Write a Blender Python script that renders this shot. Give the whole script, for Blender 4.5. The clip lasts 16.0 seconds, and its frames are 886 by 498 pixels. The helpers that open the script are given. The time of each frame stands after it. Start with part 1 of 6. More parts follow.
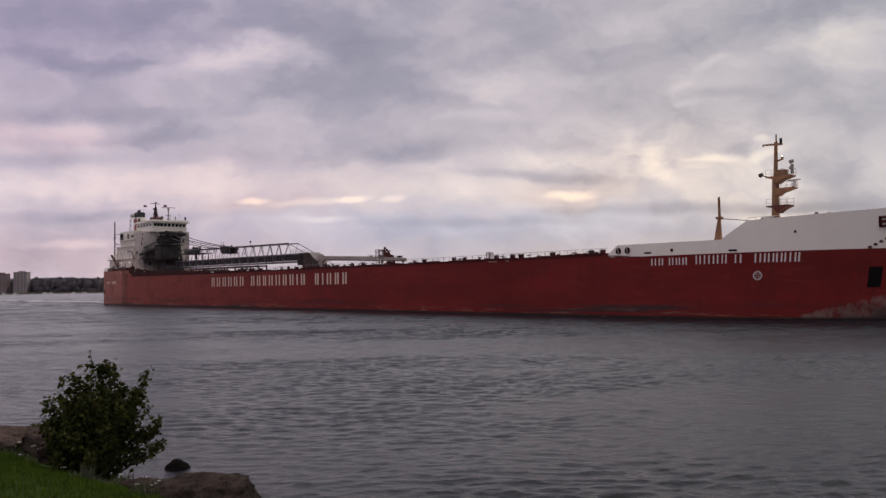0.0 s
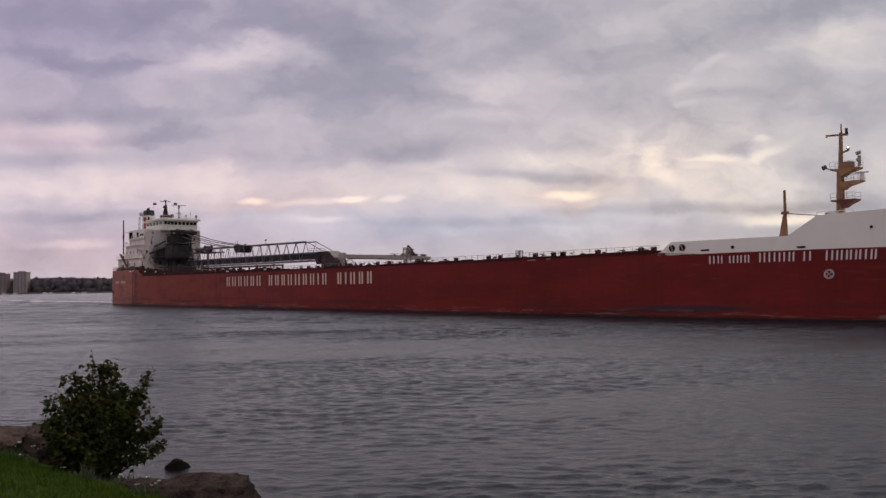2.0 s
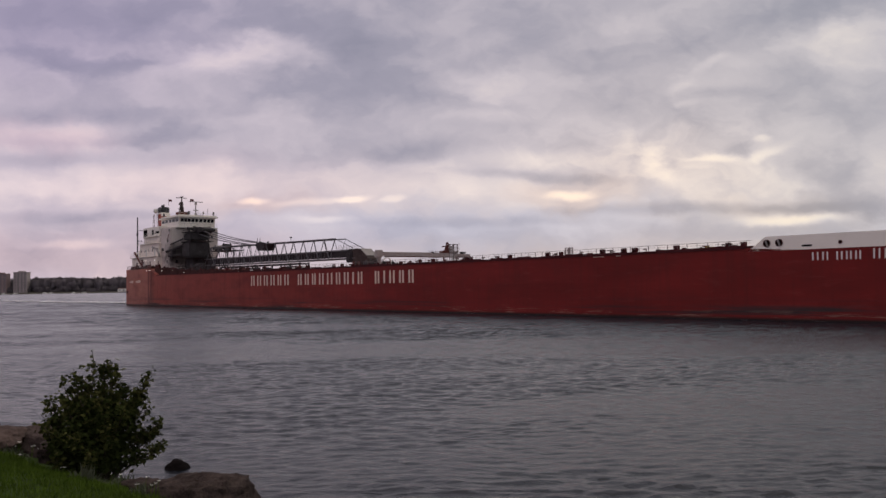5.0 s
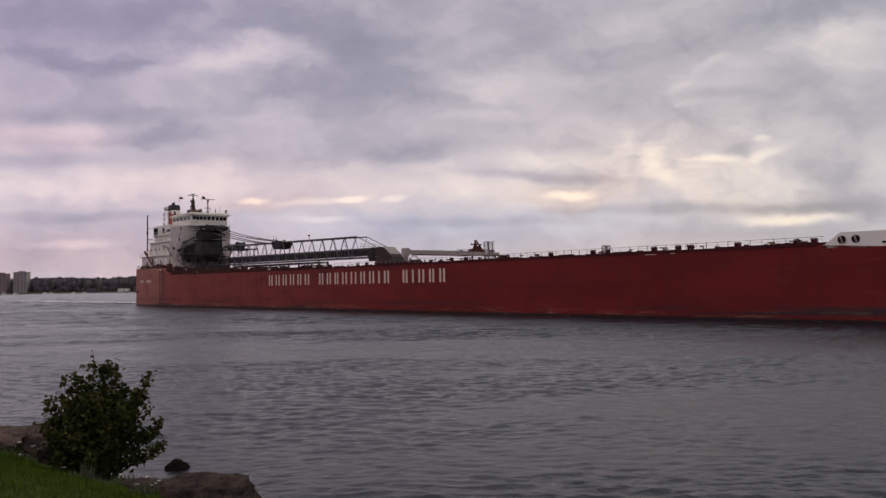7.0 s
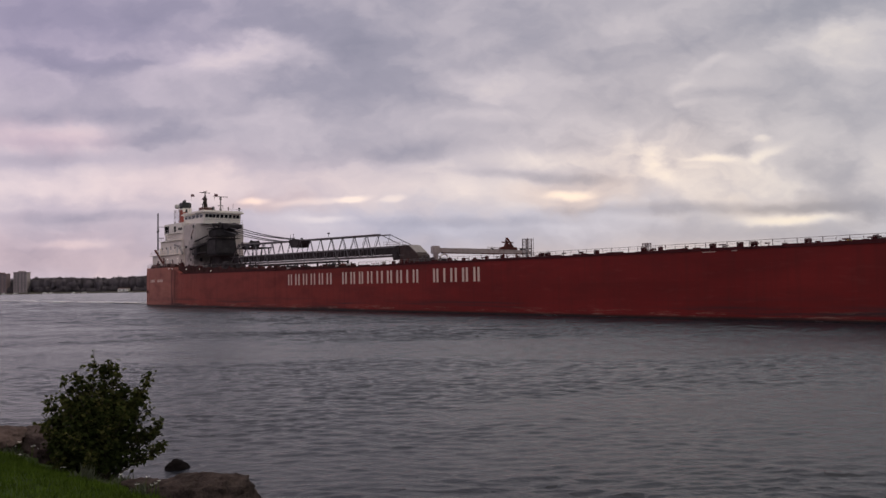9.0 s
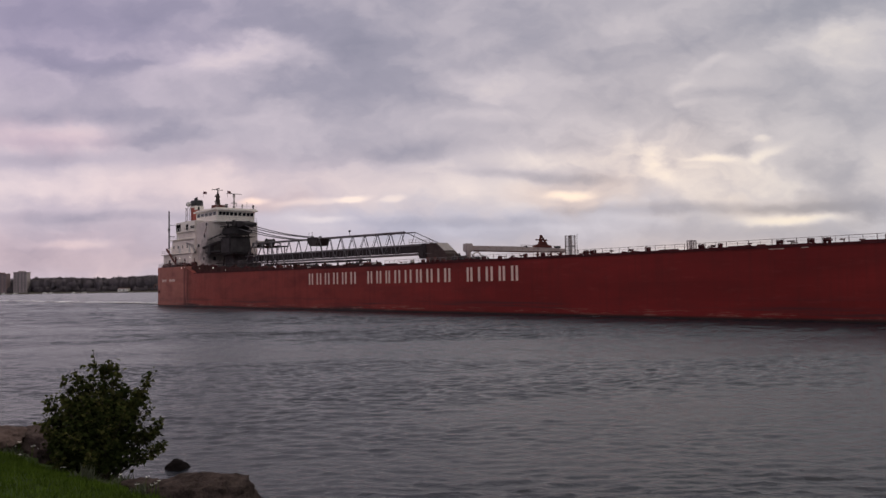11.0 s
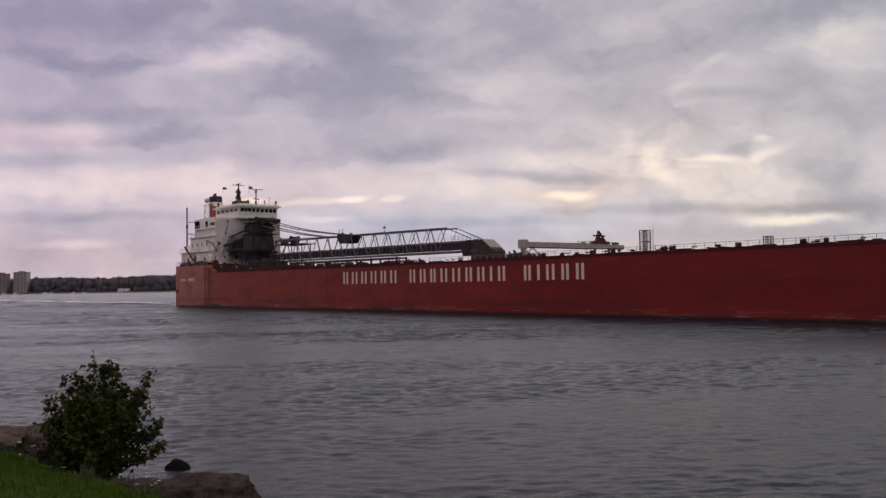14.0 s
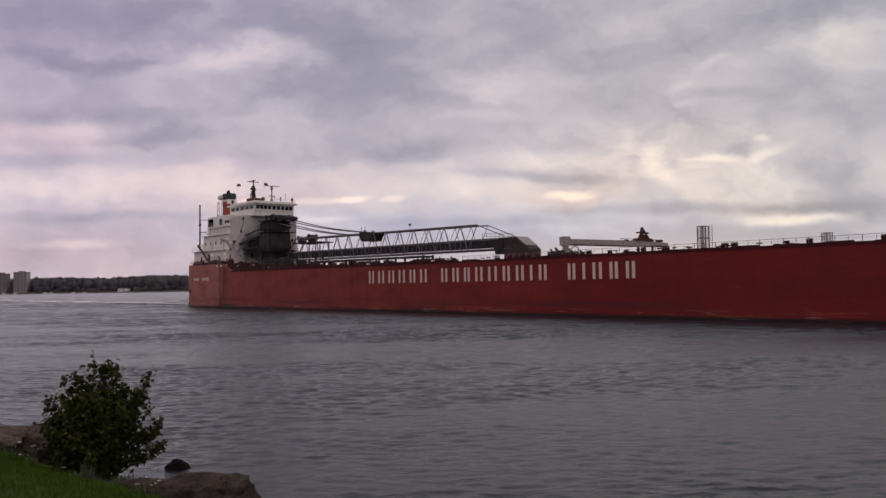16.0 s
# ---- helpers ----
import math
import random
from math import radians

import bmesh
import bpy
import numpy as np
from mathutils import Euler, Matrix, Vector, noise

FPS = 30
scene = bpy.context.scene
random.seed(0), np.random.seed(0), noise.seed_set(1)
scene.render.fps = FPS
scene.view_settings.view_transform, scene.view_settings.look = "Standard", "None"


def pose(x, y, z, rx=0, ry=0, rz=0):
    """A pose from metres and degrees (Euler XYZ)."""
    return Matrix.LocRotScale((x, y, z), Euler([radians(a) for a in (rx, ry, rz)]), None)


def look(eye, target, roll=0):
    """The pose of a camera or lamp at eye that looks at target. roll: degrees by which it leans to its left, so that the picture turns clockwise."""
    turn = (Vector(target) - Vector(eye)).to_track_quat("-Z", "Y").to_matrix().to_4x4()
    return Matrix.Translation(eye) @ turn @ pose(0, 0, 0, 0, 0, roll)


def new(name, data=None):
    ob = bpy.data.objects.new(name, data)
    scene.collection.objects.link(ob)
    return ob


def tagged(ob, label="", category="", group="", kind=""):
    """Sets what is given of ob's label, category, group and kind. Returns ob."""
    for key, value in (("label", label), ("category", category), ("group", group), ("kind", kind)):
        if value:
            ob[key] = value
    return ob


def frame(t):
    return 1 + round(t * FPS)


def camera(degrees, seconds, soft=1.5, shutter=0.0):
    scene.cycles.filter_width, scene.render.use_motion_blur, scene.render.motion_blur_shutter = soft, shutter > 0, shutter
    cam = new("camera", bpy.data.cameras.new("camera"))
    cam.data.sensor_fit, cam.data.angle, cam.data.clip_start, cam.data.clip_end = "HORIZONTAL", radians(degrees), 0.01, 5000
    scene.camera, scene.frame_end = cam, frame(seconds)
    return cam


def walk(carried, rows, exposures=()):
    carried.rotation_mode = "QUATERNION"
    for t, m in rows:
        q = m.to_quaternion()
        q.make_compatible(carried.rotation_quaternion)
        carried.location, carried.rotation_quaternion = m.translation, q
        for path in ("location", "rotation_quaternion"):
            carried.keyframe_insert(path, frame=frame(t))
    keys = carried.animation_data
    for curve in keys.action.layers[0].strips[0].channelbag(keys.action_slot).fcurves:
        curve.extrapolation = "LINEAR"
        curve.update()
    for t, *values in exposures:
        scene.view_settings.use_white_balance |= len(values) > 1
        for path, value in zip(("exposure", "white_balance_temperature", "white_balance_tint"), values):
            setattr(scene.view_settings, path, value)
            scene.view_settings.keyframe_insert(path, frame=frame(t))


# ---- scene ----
cam = camera(57.8, 16.0, soft=1.5)
EYE = Vector((0.0, 0.0, 4.215))
CAM = look(EYE, EYE + Vector((0, math.cos(radians(2.582)), math.sin(radians(2.582)))), roll=-0.892)
walk(cam, [(0.0, CAM), (16.0, CAM)], exposures=[(0.0, 0.0), (16.0, 0.0)])

# ---- world: dusk overcast, a low sun behind the cloud ----
SUN_EL, SUN_AZ = radians(9), radians(15)
world = bpy.data.worlds.new("dusk_sky")
scene.world = world
world.use_nodes = True
wt = world.node_tree
wt.nodes.clear()


def wn(kind):
    return wt.nodes.new(kind)


def wmath(op, a, b=None, c=None):
    n = wt.nodes.new("ShaderNodeMath")
    n.operation = op
    for i, v in enumerate((a, b, c)):
        if v is None:
            continue
        if isinstance(v, (int, float)):
            n.inputs[i].default_value = v
        else:
            wt.links.new(v, n.inputs[i])
    return n.outputs[0]


way = wn("ShaderNodeTexCoord").outputs["Generated"]
sep = wn("ShaderNodeSeparateXYZ")
wt.links.new(way, sep.inputs[0])
ahead = wmath("MAXIMUM", wmath("ABSOLUTE", sep.outputs[1]), 0.2)
sky_u = wmath("DIVIDE", sep.outputs[0], ahead)
sky_v = wmath("DIVIDE", sep.outputs[2], ahead)
flat = wn("ShaderNodeCombineXYZ")
wt.links.new(sky_u, flat.inputs[0])
wt.links.new(sky_v, flat.inputs[1])


def wnoise(vector, scale, detail, rough, stretch):
    m = wn("ShaderNodeMapping")
    m.inputs["Scale"].default_value = stretch
    wt.links.new(vector, m.inputs[0])
    n = wn("ShaderNodeTexNoise")
    n.inputs["Scale"].default_value = scale
    n.inputs["Detail"].default_value = detail
    n.inputs["Roughness"].default_value = rough
    wt.links.new(m.outputs[0], n.inputs["Vector"])
    return n


# the clouds' edges are ragged: the place is shifted by noise before the clouds are laid out
rag = wnoise(flat.outputs[0], 11.0, 5.0, 0.55, (1, 1.7, 1))
shift = wn("ShaderNodeVectorMath")
shift.operation = "MULTIPLY_ADD"
wt.links.new(rag.outputs["Color"], shift.inputs[0])
shift.inputs[1].default_value = (0.12, 0.08, 0)
wt.links.new(flat.outputs[0], shift.inputs[2])
back = wn("ShaderNodeVectorMath")
back.operation = "SUBTRACT"
wt.links.new(shift.outputs[0], back.inputs[0])
back.inputs[1].default_value = (0.06, 0.04, 0)
warped = back.outputs[0]
slight = wn("ShaderNodeVectorMath")
slight.operation = "MULTIPLY_ADD"
wt.links.new(rag.outputs["Color"], slight.inputs[0])
slight.inputs[1].default_value = (0.05, 0.022, 0)
wt.links.new(flat.outputs[0], slight.inputs[2])

# tone of the deck by height, then single clouds, then wisps
tone_curve = wn("ShaderNodeFloatCurve")
curve = tone_curve.mapping.curves[0]
TONES = ((0.0, 0.50), (0.05, 0.50), (0.075, 0.53), (0.11, 0.62), (0.144, 0.61), (0.17, 0.54), (0.215, 0.47), (0.285, 0.42), (0.356, 0.37), (0.60, 0.37), (1.0, 0.45))
curve.points[0].location, curve.points[1].location = TONES[0], TONES[-1]
for x, y in TONES[1:-1]:
    curve.points.new(x, y)
tone_curve.mapping.update()
wt.links.new(sky_v, tone_curve.inputs["Value"])
tone = tone_curve.outputs[0]


def patch(u, v, ru, rv, tilt, amount):
    """A soft ragged patch of the sky, as a value that fades outwards from the amount."""
    m = wn("ShaderNodeMapping")
    m.vector_type = "TEXTURE"
    m.inputs["Location"].default_value = (u, v, 0) if rv > 0.02 else (u + 0.025, v + 0.011, 0)
    m.inputs["Rotation"].default_value = (0, 0, radians(tilt))
    m.inputs["Scale"].default_value = (ru, rv, 1)
    wt.links.new(warped if rv > 0.02 else slight.outputs[0], m.inputs[0])
    size = wn("ShaderNodeVectorMath")
    size.operation = "LENGTH"
    wt.links.new(m.outputs[0], size.inputs[0])
    r = wn("ShaderNodeMapRange")
    r.interpolation_type = "SMOOTHERSTEP"
    r.inputs["From Min"].default_value, r.inputs["From Max"].default_value = 0.0, 1.25
    r.inputs["To Min"].default_value, r.inputs["To Max"].default_value = amount, 0.0
    wt.links.new(size.outputs["Value"], r.inputs["Value"])
    return r.outputs[0]


def cloud(u, v, ru, rv, tilt, amount):
    global tone
    tone = wmath("ADD", tone, patch(u, v, ru, rv, tilt, amount * 1.3))


cloud(-0.341, 0.341, 0.360, 0.0437, -2, -0.100)
cloud(-0.448, 0.285, 0.164, 0.0240, -5, -0.130)
cloud(-0.113, 0.308, 0.143, 0.0305, -5, -0.110)
cloud(-0.135, 0.254, 0.208, 0.0459, -3, -0.140)
cloud(-0.355, 0.199, 0.104, 0.0219, -4, -0.100)
cloud(-0.448, 0.221, 0.208, 0.0143, 0, -0.060)
cloud(-0.49, 0.165, 0.130, 0.0143, 2, -0.110)
cloud(-0.32, 0.162, 0.164, 0.0186, 0, -0.050)
cloud(-0.114, 0.17, 0.130, 0.0240, 0, -0.090)
cloud(-0.026, 0.17, 0.082, 0.0197, 5, -0.140)
cloud(0.058, 0.28, 0.076, 0.0197, 5, -0.080)
cloud(0.158, 0.308, 0.175, 0.0415, -8, -0.050)
cloud(0.265, 0.291, 0.175, 0.0415, 0, -0.090)
cloud(0.373, 0.322, 0.284, 0.0392, 12, -0.070)
cloud(0.242, 0.238, 0.119, 0.0415, -15, -0.090)
cloud(0.363, 0.239, 0.057, 0.0120, 2, -0.102)
cloud(0.463, 0.254, 0.104, 0.0219, 0, -0.060)
cloud(0.532, 0.205, 0.093, 0.0305, 10, -0.060)
cloud(0.316, 0.091, 0.284, 0.0109, 0, -0.170)
cloud(0.507, 0.094, 0.130, 0.0262, -3, -0.190)
cloud(0.126, 0.135, 0.143, 0.0087, -5, -0.140)
cloud(0.375, 0.164, 0.027, 0.0120, 0, -0.102)
cloud(0.494, 0.13, 0.109, 0.0305, 0, -0.120)
cloud(0.047, 0.079, 0.208, 0.0098, 0, -0.090)
cloud(-0.461, 0.093, 0.284, 0.0098, 0, -0.090)
cloud(-0.256, 0.287, 0.153, 0.0370, 12, 0.180)
cloud(-0.476, 0.202, 0.119, 0.0153, 0, 0.120)
cloud(0.086, 0.251, 0.143, 0.0305, 0, 0.090)
cloud(0.064, 0.211, 0.087, 0.0130, 0, 0.090)
cloud(-0.341, 0.135, 0.392, 0.0240, 0, 0.080)
cloud(-0.232, 0.11, 0.026, 0.0064, 0, 0.30)
cloud(-0.157, 0.108, 0.071, 0.0065, 3, 0.150)
cloud(-0.111, 0.111, 0.027, 0.0064, 6, 0.30)
cloud(-0.065, 0.108, 0.019, 0.0055, 5, 0.153)
cloud(-0.149, 0.083, 0.039, 0.0064, 0, 0.128)
cloud(0.012, 0.12, 0.130, 0.0197, 0, 0.070)
cloud(0.161, 0.111, 0.040, 0.0082, 0, 0.34)
cloud(0.126, 0.157, 0.109, 0.0164, -5, 0.110)
cloud(0.261, 0.162, 0.022, 0.0256, 20, 0.16)
cloud(0.276, 0.134, 0.036, 0.0183, -30, 0.17)
cloud(0.226, 0.166, 0.055, 0.0202, 0, 0.076)
cloud(0.339, 0.154, 0.048, 0.0064, 0, 0.17)
cloud(0.404, 0.157, 0.036, 0.0091, 15, 0.17)
cloud(0.4, 0.178, 0.018, 0.0060, 10, 0.09)
cloud(0.306, 0.244, 0.026, 0.0073, 25, 0.066)
cloud(0.344, 0.277, 0.033, 0.0082, 25, 0.078)
cloud(0.314, 0.223, 0.023, 0.0064, 10, 0.066)
cloud(0.515, 0.311, 0.153, 0.0240, 14, 0.130)
cloud(0.549, 0.28, 0.087, 0.0392, 0, 0.090)
cloud(0.33, 0.31, 0.42, 0.09, 0, 0.085)
cloud(0.439, 0.075, 0.098, 0.0098, 2, 0.31)
cloud(-0.461, 0.059, 0.079, 0.0087, 0, 0.150)
cloud(0.36, 0.05, 0.40, 0.030, 0, -0.075)

wisp = wnoise(warped, 15.0, 5.0, 0.5, (1, 1.6, 1))
billow = wnoise(warped, 5.5, 4.0, 0.45, (1, 2.0, 1))
tone = wmath("ADD", tone, wmath("MULTIPLY", wmath("SUBTRACT", wisp.outputs["Fac"], 0.5), 0.34))
tone = wmath("ADD", tone, wmath("MULTIPLY", wmath("SUBTRACT", billow.outputs["Fac"], 0.5), 0.42))
puff = wnoise(warped, 26.0, 4.0, 0.5, (1, 1.4, 1))
lit_patch = patch(0.28, 0.155, 0.26, 0.085, 0, 0.5)
tone = wmath("ADD", tone, wmath("MULTIPLY", wmath("SUBTRACT", puff.outputs["Fac"], 0.5), lit_patch))
ramp = wn("ShaderNodeValToRGB")
stops = ((0.0, (0.215, 0.222, 0.295)), (0.3, (0.345, 0.335, 0.405)), (0.55, (0.565, 0.520, 0.565)), (0.75, (0.775, 0.69, 0.675)), (1.0, (1.0, 0.87, 0.76)))
ramp.color_ramp.elements[0].position, ramp.color_ramp.elements[1].position = 0.0, 1.0
for pos, col in stops[1:-1]:
    ramp.color_ramp.elements.new(pos)
for e, (pos, col) in zip(ramp.color_ramp.elements, stops):
    e.position, e.color = pos, (*col, 1)
wt.links.new(tone, ramp.inputs[0])
# towards the sunset's left side the cloud is pinker, towards the right greyer
side = wn("ShaderNodeMapRange")
side.inputs["From Min"].default_value, side.inputs["From Max"].default_value = -0.5, 0.45
wt.links.new(sky_u, side.inputs["Value"])
tint = wn("ShaderNodeMix")
tint.data_type = "RGBA"
tint.inputs["A"].default_value, tint.inputs["B"].default_value = (1.02, 0.96, 1.04, 1), (0.985, 1.01, 0.99, 1)
wt.links.new(side.outputs[0], tint.inputs["Factor"])
tinted = wn("ShaderNodeMix")
tinted.data_type, tinted.blend_type = "RGBA", "MULTIPLY"
tinted.inputs["Factor"].default_value = 1.0
wt.links.new(ramp.outputs[0], tinted.inputs["A"])
wt.links.new(tint.outputs["Result"], tinted.inputs["B"])
# the sunset's colours: a blue-grey band low down, pink to the left, cream where the sun stands
sky_colour = tinted.outputs["Result"]
for u, v, ru, rv, col in ((0.12, 0.068, 0.7, 0.042, (0.885, 0.97, 1.075)), (-0.25, 0.13, 0.3, 0.06, (1.03, 0.985, 0.98)), (0.416, 0.082, 0.16, 0.034, (1.06, 0.99, 0.90)), (0.16, 0.114, 0.10, 0.03, (1.05, 0.98, 0.92)), (-0.23, 0.108, 0.08, 0.022, (1.05, 0.98, 0.93)), (-0.45, 0.05, 0.45, 0.05, (1.065, 0.965, 0.92)), (-0.5, 0.198, 0.16, 0.028, (1.05, 0.97, 0.97)), (0.27, 0.15, 0.15, 0.06, (1.03, 1.0, 0.97)), (-0.5, 0.34, 0.4, 0.12, (1.0, 0.972, 1.04))):
    t = wn("ShaderNodeMix")
    t.data_type, t.blend_type = "RGBA", "MULTIPLY"
    wt.links.new(patch(u, v, ru, rv, 0, 1.0), t.inputs["Factor"])
    wt.links.new(sky_colour, t.inputs["A"])
    t.inputs["B"].default_value = (*col, 1)
    sky_colour = t.outputs["Result"]
clouds = wn("ShaderNodeBackground")
wt.links.new(sky_colour, clouds.inputs["Color"])
nishita = wn("ShaderNodeTexSky")
nishita.sky_type, nishita.sun_disc = "NISHITA", False
nishita.sun_elevation, nishita.sun_rotation = SUN_EL, SUN_AZ
clear = wn("ShaderNodeBackground")
clear.inputs["Strength"].default_value = 0.08
wt.links.new(nishita.outputs[0], clear.inputs["Color"])
cover = wn("ShaderNodeMixShader")
cover.inputs[0].default_value = 0.97
wt.links.new(clear.outputs[0], cover.inputs[1])
wt.links.new(clouds.outputs[0], cover.inputs[2])
wt.links.new(cover.outputs[0], wn("ShaderNodeOutputWorld").inputs["Surface"])

sun = new("sun", bpy.data.lights.new("sun", "SUN"))
sun.data.energy, sun.data.angle, sun.data.color = 0.5, radians(130), (1.0, 0.95, 0.93)
sun.matrix_world = look((0, 0, 60), Vector((0, 0, 60)) - Vector((math.sin(SUN_AZ) * math.cos(SUN_EL), math.cos(SUN_AZ) * math.cos(SUN_EL), math.sin(SUN_EL))))

# ---- materials ----
def material(name, colour, rough=0.6, metal=0.0, spread=0.25, scale=1.0, bump=0.0, bump_scale=20.0, stains=None, stain_amount=0.0, stretch=(1, 1, 1), spec=0.5, emit=None):
    """Paint, steel, stone and so on: a colour that varies at two scales, stains, and fine relief."""
    m = bpy.data.materials.new(name)
    m.use_nodes = True
    t = m.node_tree
    b = t.nodes["Principled BSDF"]
    b.inputs["Roughness"].default_value, b.inputs["Metallic"].default_value = rough, metal
    b.inputs["Specular IOR Level"].default_value = spec
    pos = t.nodes.new("ShaderNodeTexCoord").outputs["Object"]
    mp = t.nodes.new("ShaderNodeMapping")
    mp.inputs["Scale"].default_value = stretch
    t.links.new(pos, mp.inputs[0])
    big = t.nodes.new("ShaderNodeTexNoise")
    big.inputs["Scale"].default_value, big.inputs["Detail"].default_value = scale, 6
    t.links.new(mp.outputs[0], big.inputs["Vector"])
    fine = t.nodes.new("ShaderNodeTexNoise")
    fine.inputs["Scale"].default_value, fine.inputs["Detail"].default_value = scale * 9, 5
    t.links.new(mp.outputs[0], fine.inputs["Vector"])
    add = t.nodes.new("ShaderNodeMath")
    add.operation = "MULTIPLY_ADD"
    t.links.new(fine.outputs["Fac"], add.inputs[0])
    add.inputs[1].default_value = 0.5
    t.links.new(big.outputs["Fac"], add.inputs[2])
    rg = t.nodes.new("ShaderNodeMapRange")
    rg.inputs["From Min"].default_value, rg.inputs["From Max"].default_value = 0.45, 1.05
    rg.inputs["To Min"].default_value, rg.inputs["To Max"].default_value = 1 - spread, 1 + spread
    t.links.new(add.outputs[0], rg.inputs["Value"])
    mul = t.nodes.new("ShaderNodeMix")
    mul.data_type, mul.blend_type = "RGBA", "MULTIPLY"
    mul.inputs["Factor"].default_value = 1.0
    mul.inputs["A"].default_value = (*colour, 1)
    t.links.new(rg.outputs[0], mul.inputs["B"])
    col = mul.outputs["Result"]
    if stains:
        st = t.nodes.new("ShaderNodeTexNoise")
        st.inputs["Scale"].default_value, st.inputs["Detail"].default_value, st.inputs["Roughness"].default_value = scale * 2.3, 8, 0.65
        t.links.new(mp.outputs[0], st.inputs["Vector"])
        sr = t.nodes.new("ShaderNodeMapRange")
        sr.inputs["From Min"].default_value, sr.inputs["From Max"].default_value = 0.72 - 0.3 * stain_amount, 0.86 - 0.25 * stain_amount
        t.links.new(st.outputs["Fac"], sr.inputs["Value"])
        mx = t.nodes.new("ShaderNodeMix")
        mx.data_type = "RGBA"
        t.links.new(sr.outputs[0], mx.inputs["Factor"])
        t.links.new(col, mx.inputs["A"])
        mx.inputs["B"].default_value = (*stains, 1)
        col = mx.outputs["Result"]
    t.links.new(col, b.inputs["Base Color"])
    if bump:
        bn = t.nodes.new("ShaderNodeTexNoise")
        bn.inputs["Scale"].default_value, bn.inputs["Detail"].default_value = bump_scale, 6
        t.links.new(pos, bn.inputs["Vector"])
        bp = t.nodes.new("ShaderNodeBump")
        bp.inputs["Strength"].default_value, bp.inputs["Distance"].default_value = 1.0, bump
        t.links.new(bn.outputs["Fac"], bp.inputs["Height"])
        t.links.new(bp.outputs[0], b.inputs["Normal"])
    if emit:
        b.inputs["Emission Color"].default_value, b.inputs["Emission Strength"].default_value = (*emit[0], 1), emit[1]
    return m


RUST = (0.10, 0.045, 0.025)
WHITE = material("white_ship_paint", (0.82, 0.78, 0.705), 0.5, spec=0.2, scale=0.35, spread=0.06, stains=(0.42, 0.34, 0.26), stain_amount=0.12, stretch=(1, 1, 0.25))
SOOTED = material("sooted_white_paint", (0.55, 0.50, 0.47), 0.7, spec=0.2, scale=0.22, spread=0.22, stains=(0.30, 0.26, 0.24), stain_amount=0.3, stretch=(1, 1, 0.6))
SOOT = material("coal_dust_steel", (0.044, 0.041, 0.043), 0.8, spec=0.15, scale=0.5, spread=0.5, stains=(0.13, 0.12, 0.12), stain_amount=0.4)
GREY = material("grey_boom_steel", (0.115, 0.115, 0.125), 0.55, scale=0.6, spread=0.3, stains=(0.06, 0.055, 0.05), stain_amount=0.5)
PALE = material("pale_grey_paint", (0.50, 0.49, 0.47), 0.5, scale=0.8, spread=0.2, stains=(0.22, 0.16, 0.12), stain_amount=0.4)
BROWN = material("rusty_brown_steel", (0.10, 0.036, 0.030), 0.7, spec=0.15, scale=0.8, spread=0.4, stains=(0.03, 0.02, 0.02), stain_amount=0.5)
TAN = material("tan_mast_paint", (0.25, 0.135, 0.075), 0.65, spec=0.2, scale=0.9, spread=0.2, stains=(0.20, 0.07, 0.04), stain_amount=0.4)
RAIL = material("rail_steel", (0.20, 0.17, 0.16), 0.5, scale=2, spread=0.3)
BLACK = material("black_paint", (0.02, 0.02, 0.022), 0.5, scale=1, spread=0.3)
FUNNEL_RED = material("funnel_red_paint", (0.36, 0.06, 0.03), 0.5, scale=0.6, spread=0.25, stains=(0.06, 0.03, 0.03), stain_amount=0.4)
GLASS = material("dark_window_glass", (0.015, 0.017, 0.02), 0.12, scale=1, spread=0.1, spec=0.4)
COVER = material("dull_grey_sheet", (0.27, 0.25, 0.235), 0.6, scale=0.8, spread=0.25, stains=(0.12, 0.08, 0.06), stain_amount=0.5)
BOW_MARK = material("white_bow_marking", (0.74, 0.69, 0.65), 0.55, scale=2.5, spread=0.12)
BOW_WHITE = material("white_bow_paint", (0.88, 0.835, 0.755), 0.5, spec=0.2, scale=0.12, spread=0.05, stains=(0.62, 0.52, 0.43), stain_amount=0.1, stretch=(1, 1, 0.7))
MARK = material("off_white_marking", (0.70, 0.54, 0.44), 0.55, scale=2.5, spread=0.15, stains=(0.30, 0.10, 0.07), stain_amount=0.35)
LAMP = material("lit_lamp", (0.9, 0.9, 0.85), 0.4, emit=((1.0, 0.95, 0.82), 2.2))
HOUSE = material("weathered_cream_paint", (0.76, 0.69, 0.62), 0.6, spec=0.2, scale=0.5, spread=0.12, stains=(0.36, 0.22, 0.15), stain_amount=0.3, stretch=(1, 1, 0.3))
CREAM = material("cream_grey_paint", (0.37, 0.325, 0.305), 0.55, scale=0.8, spread=0.25, stains=(0.20, 0.12, 0.08), stain_amount=0.5)
DECKRED = material("dark_red_deck_paint", (0.066, 0.017, 0.019), 0.7, spec=0.08, scale=1.1, spread=0.4, stains=(0.04, 0.02, 0.02), stain_amount=0.5)
GRIME = material("grimy_dark_red_steel", (0.055, 0.026, 0.024), 0.85, spec=0.06, scale=0.7, spread=0.6, stains=(0.09, 0.05, 0.045), stain_amount=0.35)
SOOTBROWN = material("sooty_brown_steel", (0.052, 0.040, 0.037), 0.7, spec=0.15, scale=0.8, spread=0.4, stains=(0.12, 0.09, 0.08), stain_amount=0.4)
DARKHOLE = material("dark_recess", (0.012, 0.010, 0.010), 0.95, spec=0.03, scale=1, spread=0.3)
